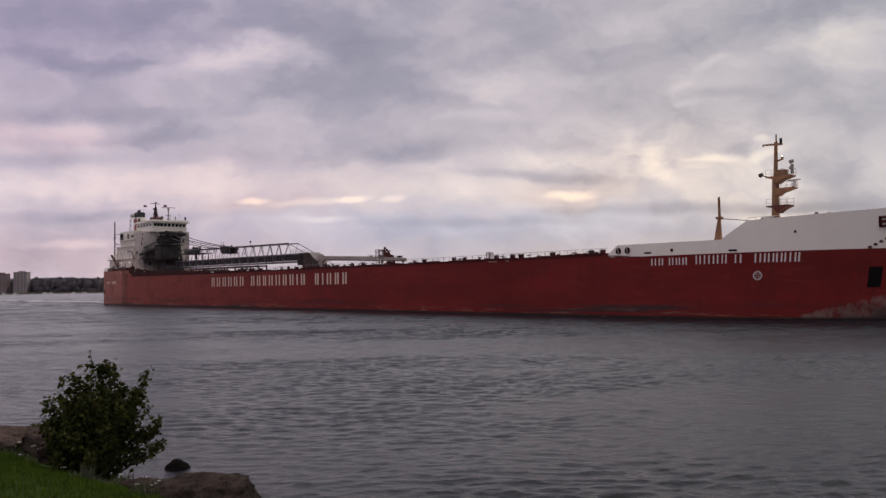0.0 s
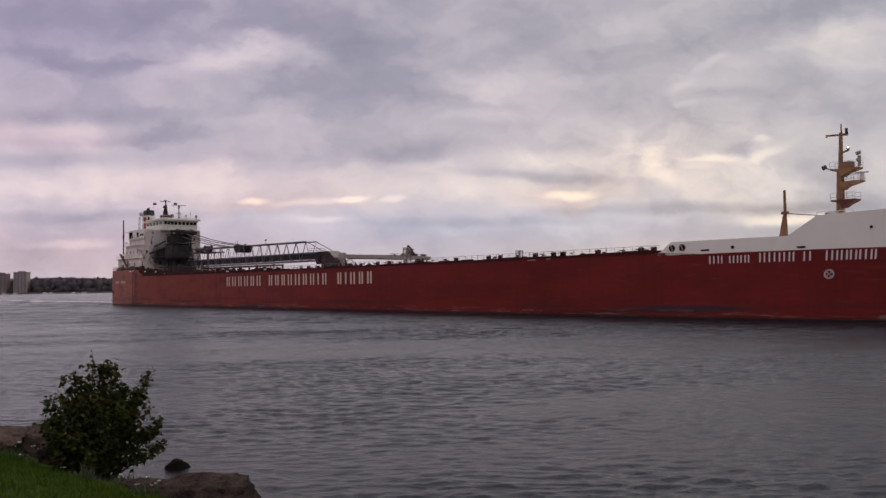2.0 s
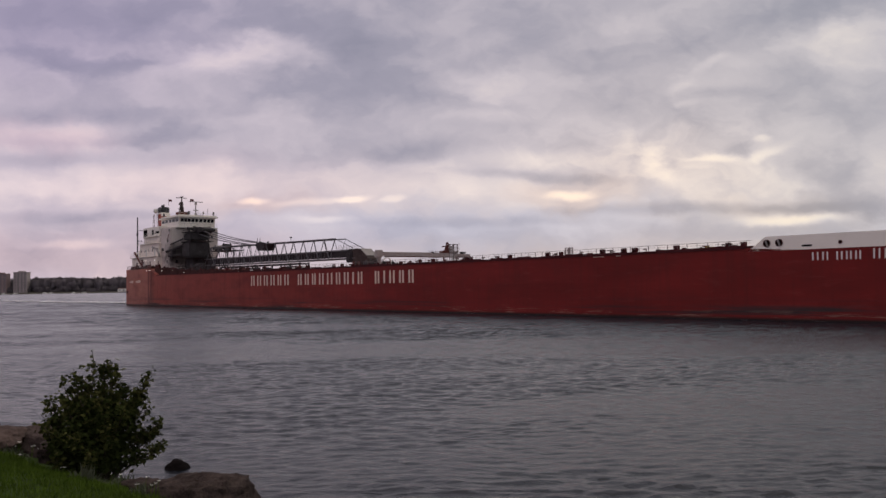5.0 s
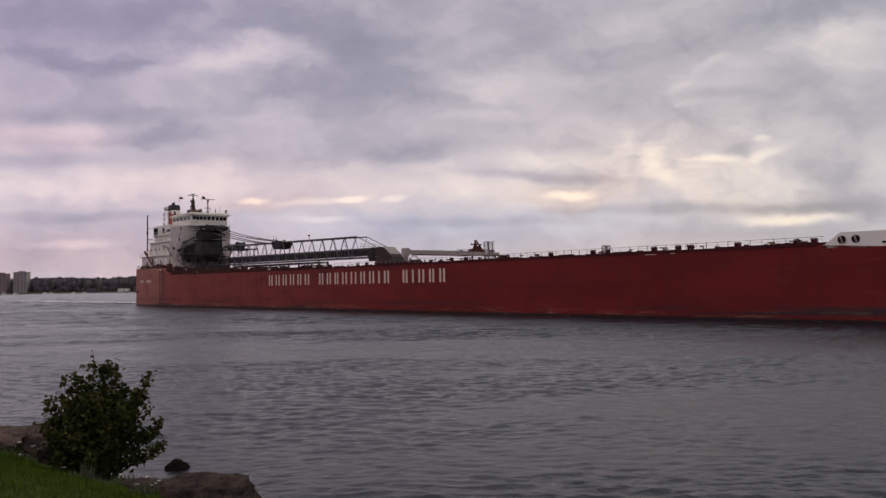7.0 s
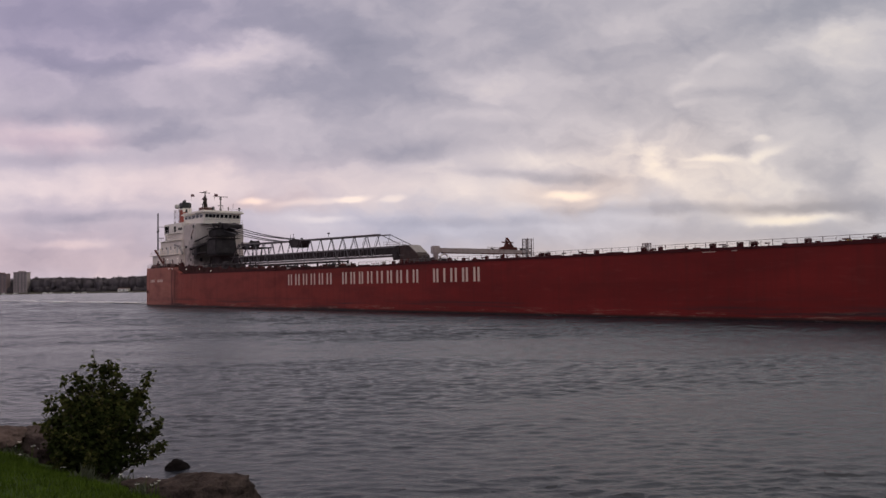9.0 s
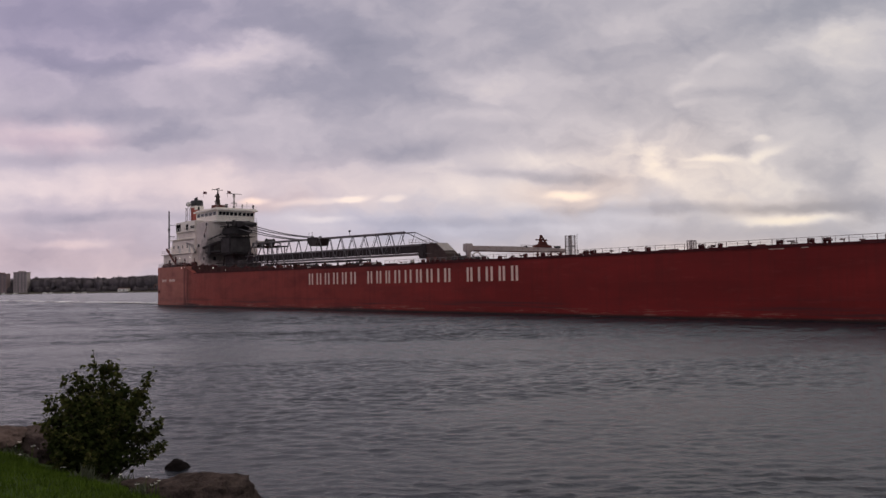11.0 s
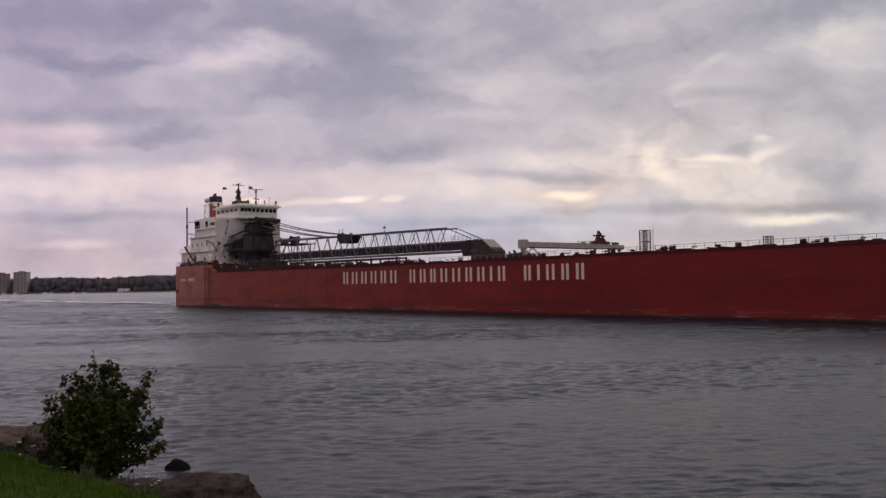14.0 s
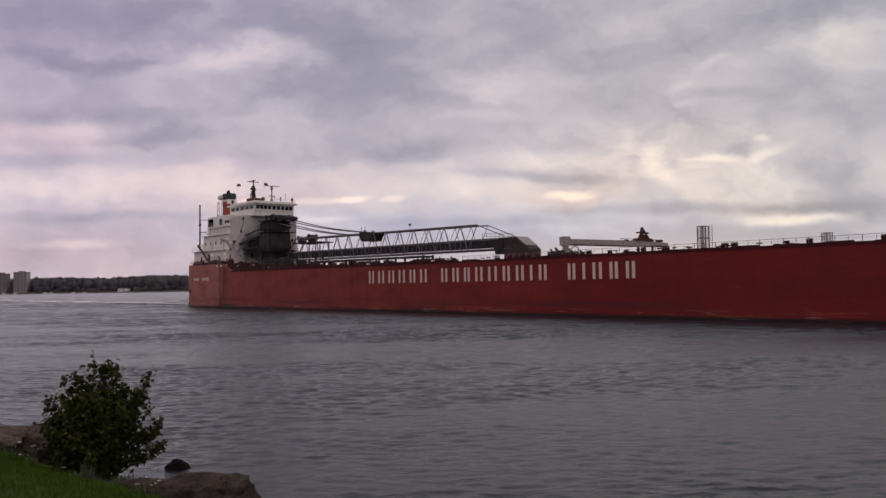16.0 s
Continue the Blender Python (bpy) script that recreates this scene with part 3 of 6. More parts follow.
ship, hull, fore = build_ship()


def build_markings():
    """Pale bars on the side in place of the company's and the ship's lettering, a round mark, and draught marks."""
    def stroke(s0, s1, z0, z1, parent_mark, mat=MARK):
        bm = bmesh.new()
        v = []
        for s, z in ((s0, z0), (s1, z0), (s1, z1), (s0, z1)):
            v.append((rake(s, z), -(HB - inset(s, z)), z))
        outer = [bm.verts.new((x, y - 0.02, z)) for x, y, z in v]
        inner = [bm.verts.new((x, y + 0.02, z)) for x, y, z in v]
        bm.faces.new(outer)
        bm.faces.new(inner[::-1])
        for k in range(4):
            bm.faces.new((outer[k], outer[(k + 1) % 4], inner[(k + 1) % 4], inner[k]))
        part("lettering_bar", bm, mat, parent_mark)

    def word(s0, s1, z0, z1, widths, thick, gap, mat):
        """Each sign of a word stands as a pair of upright bars, a narrow one as a single bar."""
        unit = (s1 - s0) / (sum(widths) + gap * (len(widths) - 1))
        a = s0
        for w in widths:
            b = a + w * unit
            if w > 0.5:
                stroke(a, a + thick, z0, z1, hull, mat)
                stroke(b - thick, b, z0, z1, hull, mat)
            else:
                stroke((a + b - thick) / 2, (a + b + thick) / 2, z0, z1, hull, mat)
            a = b + gap * unit

    word(76.7, 91.9, 4.69, 6.75, (1.0, 1.1, 1.05, 1.1, 1.0, 1.1), 0.44, 0.85, MARK)
    word(95.35, 116.5, 4.69, 6.75, (1.0, 1.0, 0.9, 1.1, 1.25, 1.0, 1.05, 0.3, 1.0), 0.44, 0.85, MARK)
    word(120.1, 130.4, 4.69, 6.75, (0.95, 0.3, 1.1, 0.95, 1.0), 0.44, 0.9, MARK)
    for s0, s1, z1, widths in ((193.1, 194.7, 6.9, (1.0, 0.9)), (195.5, 197.8, 6.9, (1.1, 1.0, 1.0)), (198.9, 202.5, 7.05, (1.0, 1.1, 1.0, 0.9)), (203.4, 204.1, 7.05, (1.0,)), (205.5, 209.9, 7.05, (1.3, 1.1, 1.0, 1.0, 0.4, 1.0))):
        word(s0, s1, 6.1, z1, widths, 0.15, 0.6, BOW_MARK)
    for s0, s1, count in ((5.2, 8.6, 5), (10.6, 14.6, 6)):
        pitch = (s1 - s0) / count
        for k in range(count):
            stroke(s0 + k * pitch, s0 + k * pitch + pitch * 0.55, 6.1, 6.75, hull)
    part("stern_port", boxes((2.3, 3.2, -(HB - inset(2.7)) - 0.03, -(HB - inset(2.7)) + 0.3, 3.3, 4.0)), DARKHOLE, hull, "dark square stern port")
    # round thruster mark: a ring with a cross of blades
    bm = bmesh.new()
    c, z0 = 205.88, 4.72
    for k in range(20):
        a, b = k * math.tau / 20, (k + 1) * math.tau / 20
        quad = []
        for r, g in ((0.33, a), (0.49, a), (0.49, b), (0.33, b)):
            s, z = c + r * math.cos(g), z0 + r * math.sin(g)
            quad.append(bm.verts.new((rake(s, z), -(HB - inset(s, z)) - 0.025, z)))
        bm.faces.new(quad)
    for k in range(4):
        g = k * math.tau / 4 + math.pi / 4
        quad = []
        for r, d in ((0.04, -0.3), (0.31, -0.3), (0.31, 0.3), (0.04, 0.3)):
            s, z = c + r * math.cos(g + d), z0 + r * math.sin(g + d)
            quad.append(bm.verts.new((rake(s, z), -(HB - inset(s, z)) - 0.025, z)))
        bm.faces.new(quad)
    bmesh.ops.solidify(bm, geom=bm.faces[:], thickness=0.02)
    part("round_mark", bm, BOW_MARK, hull, "white ring with a cross of blades")


build_markings()


def on_side(s, z, proud=0.0):
    return Vector((rake(s, z), -(HB - inset(s, z)) - proud, z))


def build_bow_fittings():
    # mooring openings in the white bulwark, each with a rim
    for s, z, r in ((188.45, 8.0, 0.36), (189.75, 8.02, 0.36), (195.9, 7.8, 0.15), (209.3, 9.2, 0.11)):
        bm = bmesh.new()
        p = on_side(s, z)
        bar(bm, p + Vector((0, -0.03, 0)), p + Vector((0, 0.25, 0)), r, n=14)
        hole = part("mooring_hole", bm, DARKHOLE, fore, "dark round mooring opening")
        bm = bmesh.new()
        for k in range(14):
            a, b = k * math.tau / 14, (k + 1) * math.tau / 14
            bar(bm, p + Vector((r * math.cos(a), -0.04, r * math.sin(a))), p + Vector((r * math.cos(b), -0.04, r * math.sin(b))), 0.045)
        part("rim", bm, BROWN, hole)
        if r > 0.3:
            bm = bmesh.new()
            bar(bm, p + Vector((0.1, -0.07, -0.36)), p + Vector((-0.12, -0.07, 0.36)), 0.09, n=10)
            part("roller", bm, COVER, hole)
    for s, z, w in ((192.6, 7.6, 0.5), (203.0, 7.5, 0.55)):
        p = on_side(s, z)
        part("scupper", boxes((p.x - w, p.x + w, p.y - 0.03, p.y + 0.2, z - 0.09, z + 0.09)), DARKHOLE, fore, "dark slot at deck level")
    # anchor pocket
    bm = bmesh.new()
    ring = [on_side(s, z, 0.03) for s, z in ((215.95, 3.35), (217.05, 3.35), (217.05, 5.4), (215.95, 5.4))]
    back = [p + Vector((0.1, 0.4, 0)) for p in ring]
    a, b = [bm.verts.new(p) for p in ring], [bm.verts.new(p) for p in back]
    bm.faces.new(a)
    bm.faces.new(b[::-1])
    for k in range(4):
        bm.faces.new((a[k], a[(k + 1) % 4], b[(k + 1) % 4], b[k]))
    pocket = part("anchor_pocket", bm, DARKHOLE, hull, "dark recess for the anchor")
    bm = bmesh.new()
    for p, q in (((216.5, 5.0), (216.5, 3.9)), ((216.5, 3.9), (216.2, 4.2)), ((216.5, 3.9), (216.8, 4.2))):
        bar(bm, on_side(*p, 0.1), on_side(*q, 0.06), 0.10)
    part("anchor", bm, DARKHOLE, pocket)
    # emblem panel and steps on the bow
    p = on_side(216.4, 9.9)
    bm = boxes((p.x - 0.1, p.x + 0.7, p.y - 0.1, p.y + 0.8, 9.72, 9.98), (p.x - 0.1, p.x + 0.15, p.y - 0.1, p.y + 0.8, 9.4, 10.4), (p.x - 0.1, p.x + 0.7, p.y - 0.1, p.y + 0.8, 10.18, 10.4), (p.x - 0.1, p.x + 0.7, p.y - 0.1, p.y + 0.8, 9.3, 9.5))
    part("bow_emblem", bm, DECKRED, fore, "red block emblem")
    for k in range(4):
        q = on_side(215.8 + 0.42 * k, 7.35 + 0.27 * k)
        part("bow_step", boxes((q.x - 0.18, q.x + 0.18, q.y - 0.06, q.y + 0.2, q.z - 0.12, q.z + 0.12)), BROWN, fore)
    # derrick post beside the bulwark, with its stay
    bm = bmesh.new()
    bar(bm, (200.65, -10.2, 8.6), (200.85, -10.2, 10.9), 0.46, 0.2, 10)
    bar(bm, (200.9, -10.2, 10.9), (200.9, -10.2, 13.5), 0.16, 0.13, 10)
    post = part("derrick_post", bm, TAN, ship, "tan tapered steel post")
    bm = bmesh.new()
    bar(bm, (200.9, -10.2, 11.1), (203.9, -8.8, 10.72), 0.05)
    part("stay", bm, RAIL, post)
    bm = boxes((200.6, 201.2, -10.5, -9.9, 11.0, 11.3))
    part("cap_block", bm, TAN, post)
    # foredeck rail
    bm = bmesh.new()
    for k in range(5):
        x = 203.6 + k * 0.9
        bar(bm, (x, -9.0, 10.5), (x, -9.0, 11.05), 0.035)
    for z in (11.05,):
        bar(bm, (203.6, -9.0, z), (207.2, -9.0, z), 0.03)
    part("fore_rail", bm, PALE, ship, "white guard rail")
    for s, o, dz in ((209.5, 6.0, 0.35), (211.2, 5.0, 0.08)):
        bm = bmesh.new()
        bar(bm, (s, o - HB, fore_height(s) - 0.1), (s, o - HB, fore_height(s) + dz), 0.12, n=8)
        bar(bm, (s, o - HB, fore_height(s) + dz), (s + 0.3, o - HB, fore_height(s) + dz + 0.02), 0.14, n=8)
        part("vent", bm, BROWN, ship)


build_bow_fittings()


def build_foremast():
    x, y = 202.35, 0.0
    bm = bmesh.new()
    bar(bm, (x - 0.16, y, 8.7), (x + 0.05, y, 16.2), 0.50, 0.38, 12)
    bar(bm, (x + 0.08, y, 16.2), (x + 0.25, y, 20.45), 0.26, 0.19, 12)
    bar(bm, (x + 0.3, y, 20.45), (x + 0.3, y, 21.4), 0.10, 0.07, 8)
    mast = part("foremast", bm, TAN, ship, "tan tapered mast with platforms, lamps and radars")
    # platforms on brackets, forward of the mast
    for z, a, b, w in ((16.25, -0.8, 2.2, 0.7), (14.8, 0.2, 2.4, 0.6), (12.8, -0.8, 1.8, 0.8)):
        bm = bmesh.new()
        prism(bm, [(x + a, z + 0.14), (x + b, z + 0.14), (x + b, z), (x + 0.9, z - 0.40), (x + 0.4, z - 0.75), (x + 0.1, z - 0.2), (x + a, z)], -w, w)
        plat = part("platform", bm, TAN if z > 13 else BROWN, mast)
        bm = bmesh.new()
        for s in (-1, 1):
            for k in range(4):
                px = x + a + (b - a) * k / 3
                bar(bm, (px, s * w * 0.95, z), (px, s * w * 0.95, z + 0.9), 0.018)
            for h in (0.45, 0.9):
                bar(bm, (x + a, s * w * 0.95, z + h), (x + b, s * w * 0.95, z + h), 0.016)
        part("guard_rail", bm, RAIL, plat)
    # yard with a horn, lamp bracket, lamp housing
    bm = bmesh.new()
    bar(bm, (x - 1.3, 0, 20.3), (x + 1.0, 0, 20.15), 0.10, 0.14, 8)
    bar(bm, (x - 1.35, 0, 20.1), (x - 1.3, 0, 20.4), 0.09)
    part("yard", bm, TAN, mast)
    bm = bmesh.new()
    bar(bm, (x + 0.85, 0, 20.2), (x + 0.85, 0, 20.85), 0.15, 0.15, 10)
    part("lantern", bm, SOOT, mast, "dark cylinder lantern")
    bm = bmesh.new()
    bar(bm, (x + 0.2, 0, 18.15), (x + 1.0, 0, 18.4), 0.11)
    bar(bm, (x + 0.95, 0, 18.35), (x + 0.95, 0, 18.62), 0.16, n=8)
    part("lamp_bracket", bm, TAN, mast)
    bm = bmesh.new()
    bar(bm, (x + 0.95, 0, 18.62), (x + 0.95, 0, 18.8), 0.07, n=8)
    part("masthead_light", bm, LAMP, mast, "lit white masthead lamp")
    part("cabinet", boxes((x + 0.25, x + 1.4, -0.5, 0.5, 16.35, 17.1)), TAN, mast)
    bm = bmesh.new()
    bar(bm, (x + 2.1, 0, 16.5), (x + 2.1, 0, 17.65), 0.18, n=8)
    bar(bm, (x + 1.8, 0, 17.9), (x + 2.25, 0, 18.02), 0.22, 0.2, 10)
    bar(bm, (x + 2.0, -0.1, 17.15), (x + 2.2, -0.5, 17.25), 0.2, 0.2, 10)
    part("searchlight", bm, COVER, mast, "grey searchlight heads")
    bm = bmesh.new()
    bar(bm, (x + 2.3, 0, 15.0), (x + 2.3, 0, 15.7), 0.28, 0.2, 8)
    box(bm, x + 1.6, x + 3.0, -0.12, 0.12, 15.7, 15.84)
    bar(bm, (x + 2.5, -0.5, 14.95), (x + 2.5, -0.5, 15.5), 0.22, 0.22, 8)
    part("radar_scanner", bm, PALE, mast)
    bm = bmesh.new()
    bar(bm, (x - 0.7, 0, 16.4), (x - 1.6, -0.3, 16.65), 0.06)
    bar(bm, (x - 1.75, -0.3, 16.65), (x - 1.35, -0.3, 16.8), 0.26, 0.22, 10)
    part("flood_light", bm, BLACK, mast)
    part("winch_house", boxes((x - 0.9, x - 0.1, -1.4, 0.6, 11.2, 11.7)), PALE, ship, "pale winch house at the mast foot")
    part("mast_locker", boxes((x - 1.3, x - 0.5, -1.2, 0.2, 10.5, 11.6)), BROWN, ship, "dark red locker at the mast foot")


build_foremast()


def build_deck():
    """Guard rail, deck boxes and hatches along the weather deck."""
    z = 7.62
    # rail bays: each a pair of posts with two wires
    bays = [99.95 + 2.55 * k for k in range(34)]
    first = None
    for k, s in enumerate(bays):
        if first is None:
            bm = bmesh.new()
            bar(bm, (0, 0, 0), (0, 0, 0.82), 0.04, n=5)
            bar(bm, (1.27, 0, 0), (1.27, 0, 0.74), 0.025, n=5)
            for h in (0.54, 0.80):
                bar(bm, (0, 0, h), (2.55, 0, h), 0.012 if h < 0.8 else 0.024, n=5)
            first = part("rail_bay", bm, RAIL, ship)
            first.matrix_local = pose(s, -(HB - 0.25), z + 0.3 * max(0, (60 - s) / 34))
        else:
            share(first, "rail_bay", ship, pose(s, -(HB - 0.25), z + 0.3 * max(0, (60 - s) / 34)))
        if k == 0 or s < 98:
            continue
        share(first, "rail_bay", ship, pose(s, HB - 0.25, z + 0.3 * max(0, (60 - s) / 34)))
    # small boxes, vents and bollards on the deck edge: place, length, height, kind of paint
    small = ((131.1, .5, .85, BROWN), (134.3, .6, .8, BROWN), (141.6, .9, .75, BROWN), (142.7, .9, .75, BROWN), (150.8, .7, .7, BROWN), (157.8, .7, .8, BROWN), (160.1, .5, .7, BROWN), (166.8, .8, .75, BROWN), (170.0, .8, .8, BROWN), (171.6, .9, .72, BROWN), (177.3, .8, .8, BROWN), (183.7, .6, .75, BROWN), (185.5, .7, 1.05, BROWN),
             (106.5, .8, .8, PALE), (109.2, .6, .7, BROWN), (112.4, .7, .6, BROWN), (119.6, 1.2, .6, BROWN), (123.0, .6, .7, BROWN), (126.2, .5, .6, BROWN), (96.2, .9, .7, PALE), (92.5, .6, .5, PALE), (87.3, .8, .6, BROWN), (81.0, .7, .5, BROWN), (75.5, .8, .5, PALE), (70.1, .6, .4, BROWN))
    for s, w, h, mat in small:
        w *= 0.66
        h = min(h, 0.72)
        bm = bmesh.new()
        box(bm, s - w / 2, s + w / 2, -(HB - 0.5), -(HB - 1.1), z + h * 0.45, z + h)
        bmesh.ops.bevel(bm, geom=bm.edges[:], offset=0.04, segments=1, affect="EDGES")
        locker = part("deck_box", bm, DECKRED if mat == BROWN else mat, ship)
        for dx in (-w * 0.38, w * 0.38):
            part("foot", boxes((s + dx - 0.06, s + dx + 0.06, -(HB - 0.55), -(HB - 1.05), z - 0.02, z + h * 0.5)), DECKRED, locker)
        bm = bmesh.new()
        bar(bm, (s - w * 0.3, -(HB - 0.49), z + h - 0.07), (s + w * 0.3, -(HB - 0.49), z + h - 0.07), 0.025, n=5)
        part("lid_bar", bm, PALE, locker)
    # low plate standing along the deck's edge, stepped and uneven in height
    rnd = random.Random(31)
    s = 100.0
    while s < 187.0:
        length = rnd.choice((1.8, 2.6, 3.4, 4.2))
        top = z + rnd.choice((0.16, 0.22, 0.26, 0.30, 0.30))
        part("edge_plate", boxes((s, min(187.0, s + length) - 0.03, -(HB - 0.06), -(HB - 0.12), z - 0.05, top)), DECKRED, ship)
        s += length
    # pipes, valves and lashing gear between the plate and the rail
    for k in range(46):
        s = 101 + 85 * rnd.random()
        h = rnd.uniform(0.25, 0.55)
        bm = bmesh.new()
        bar(bm, (s, -(HB - 0.7), z - 0.02), (s, -(HB - 0.7), z + h), 0.07, 0.06, 7)
        bar(bm, (s - rnd.uniform(0.1, 0.5), -(HB - 0.7), z + h), (s + rnd.uniform(0.1, 0.5), -(HB - 0.7), z + h), 0.08, 0.07, 7)
        part("pipe_valve", bm, rnd.choice((DECKRED, DECKRED, BROWN, RAIL)), ship)
    bm = bmesh.new()
    bar(bm, (181.4, -(HB - .5), z), (181.4, -(HB - .5), z + 0.4), 0.3, 0.24, 8)
    bar(bm, (182.0, -(HB - .5), z), (182.0, -(HB - .5), z + 0.35), 0.3, 0.24, 8)
    part("bollard", bm, material("yellow_bollard_paint", (0.30, 0.20, 0.05), 0.6), ship, "dull yellow mooring bollard")
    # two ventilation towers with ladders
    for s, w, h, ladder in ((138.5, 1.0, 2.75, True), (142.65, 1.0, 2.45, False)):
        far_side = s > 140
        bm = bmesh.new()
        for cx in (s, s + w):
            for y in (-(HB - 0.45), -(HB - 1.15)):
                box(bm, cx - 0.05, cx + 0.05, y - 0.05, y + 0.05, z, z + h)
        for zz in (z + h - 0.06, z + h * 0.5, z + 0.1):
            for y in (-(HB - 0.45), -(HB - 1.15)):
                box(bm, s + 0.05, s + w - 0.05, y - 0.04, y + 0.04, zz - 0.05, zz + 0.05)
        tower = part("vent_tower", bm, RAIL, ship, "open grey steel cage tower with louvres and a ladder")
        bm = bmesh.new()
        for k in range(int(h / 0.2) - 1):
            zz = z + 0.16 + k * 0.2
            box(bm, s + 0.05, s + w - 0.05, -(HB - 0.44), -(HB - 0.47), zz, zz + 0.10)
            box(bm, s + 0.05, s + w - 0.05, -(HB - 1.13), -(HB - 1.16), zz + 0.06, zz + 0.14)
        part("louvre", bm, PALE, tower)
        bm = bmesh.new()
        bar(bm, (s + w * 0.45, -(HB - 0.8), z), (s + w * 0.45, -(HB - 0.8), z + h * 0.95), 0.13, n=8)
        part("vent_pipe", bm, RAIL, tower)
        if ladder:
            bm = bmesh.new()
            for dx in (0.12, 0.5):
                bar(bm, (s + w + dx, -(HB - 1.0), z), (s + w + dx, -(HB - 1.0), z + h + (0.15 if dx > 0.3 else -0.3)), 0.025)
            for k in range(9):
                bar(bm, (s + w + 0.12, -(HB - 1.0), z + 0.3 * k + 0.2), (s + w + 0.5, -(HB - 1.0), z + 0.3 * k + 0.2), 0.02)
            part("ladder", bm, RAIL, tower)
        if far_side:
            tower.location.y = 2 * HB - 2.0
    for s, w, zz in ((166.0, 1.6, 7.36), (169.4, 0.7, 7.38)):
        part("paint_mark", boxes((s, s + w, -HB - 0.015, -HB + 0.02, zz, zz + 0.07)), MARK, hull)
    # hatch covers
    bm = boxes((0, 7.4, -7.5, 7.5, 0, 0.4))
    hatch = None
    for k in range(8):
        s = 107 + 9.4 * k
        if hatch is None:
            hatch = part("hatch_cover", bm, BROWN, ship, "low rusty steel hatch cover")
            hatch.matrix_local = pose(s, 0, 7.55)
        else:
            share(hatch, "hatch_cover", ship, pose(s, 0, 7.55))


build_deck()


def build_crane():
    """A deck crane at the near rail, its jib laid level across the ship; x runs along the jib."""
    bm = boxes((-0.75, 0.45, -0.55, 0.55, 9.2, 10.45))
    bmesh.ops.bevel(bm, geom=bm.edges[:], offset=0.1, segments=2, affect="EDGES")
    crane = part("deck_crane", bm, CREAM, ship, "cream-grey deck crane with its jib laid across the deck")
    crane.matrix_local = pose(117.3, 3.1 - HB, 0, 0, 0, 77.1)
    bm = bmesh.new()
    bar(bm, (-0.1, 0, 7.6), (-0.1, 0, 9.3), 0.42, 0.42, 14)
    part("pedestal", bm, CREAM, crane)
    bm = bmesh.new()
    prism(bm, [(0.4, 9.5), (1.2, 9.40), (11.0, 9.32), (17.9, 9.32), (17.9, 9.8), (11.5, 10.05), (1.4, 10.12), (0.4, 10.12)], -0.34, 0.34)
    bmesh.ops.bevel(bm, geom=bm.edges[:], offset=0.03, segments=1, affect="EDGES")
    jib = part("jib", bm, CREAM, crane, "long cream-grey box jib with rust streaks")
    # dark line along the jib's underside, drawn as a brown strip
    bm = bmesh.new()
    prism(bm, [(1.0, 9.28), (11.0, 9.19), (17.8, 9.19), (17.8, 9.315), (11.0, 9.315), (1.0, 9.42)], -0.4, 0.4)
    part("lower_flange", bm, BROWN, jib, "dark brown strip under the jib")
    stiff = None
    for k in range(16):
        m = pose(1.6 + k, 0.33, 9.42)
        if stiff is None:
            bm = bmesh.new()
            bar(bm, (0, 0, 0), (0, 0, 0.56), 0.03)
            stiff = part("stiffener", bm, COVER, jib)
            stiff.matrix_local = m
        else:
            share(stiff, "stiffener", jib, m)
        share(stiff, "stiffener", jib, m @ Matrix.Translation((0, -0.66, 0)))
    # ring-shaped slewing drive beside the column
    bm = bmesh.new()
    for k in range(12):
        a, b = k * math.pi / 12, (k + 1) * math.pi / 12
        bar(bm, (1.3 + 0.75 * math.cos(a), -0.2, 8.3 + 0.85 * math.sin(a)), (1.3 + 0.75 * math.cos(b), -0.2, 8.3 + 0.85 * math.sin(b)), 0.11, n=6)
    for dx in (-0.75, 0.75):
        bar(bm, (1.3 + dx, -0.2, 7.6), (1.3 + dx, -0.2, 8.3), 0.11, n=6)
    part("support_arch", bm, WHITE, crane)
    for x, z, r in ((1.3, 8.1, 0.42), (-0.9, 8.2, 0.45)):
        bm = bmesh.new()
        bar(bm, (x, -0.5, z), (x, 0.5, z), r, r, 14)
        part("winch_drum", bm, SOOT, crane)
    # luffing frame on the jib's outer end
    bm = bmesh.new()
    for a, b in (((12.9, 10.0), (13.25, 11.95)), ((14.6, 10.2), (13.35, 11.9)), ((13.6, 10.0), (13.35, 11.4))):
        bar(bm, (a[0], 0, a[1]), (b[0], 0, b[1]), 0.19, 0.14)
    bar(bm, (12.3, 0, 11.2), (14.5, 0, 11.15), 0.12)
    prism(bm, [(12.7, 10.2), (14.5, 10.2), (13.8, 10.9), (13.0, 10.9)], -0.3, 0.3)
    prism(bm, [(11.7, 10.0), (15.2, 9.95), (14.9, 10.35), (12.2, 10.42)], -0.42, 0.42)
    part("a_frame", bm, BROWN, crane, "dark luffing frame with its hook")
    for x, r in ((16.3, 0.2), (16.75, 0.16), (10.3, 0.16)):
        bm = bmesh.new()
        bar(bm, (x, -0.35, 10.05), (x, 0.35, 10.05), r, n=8)
        part("sheave", bm, SOOT, crane)
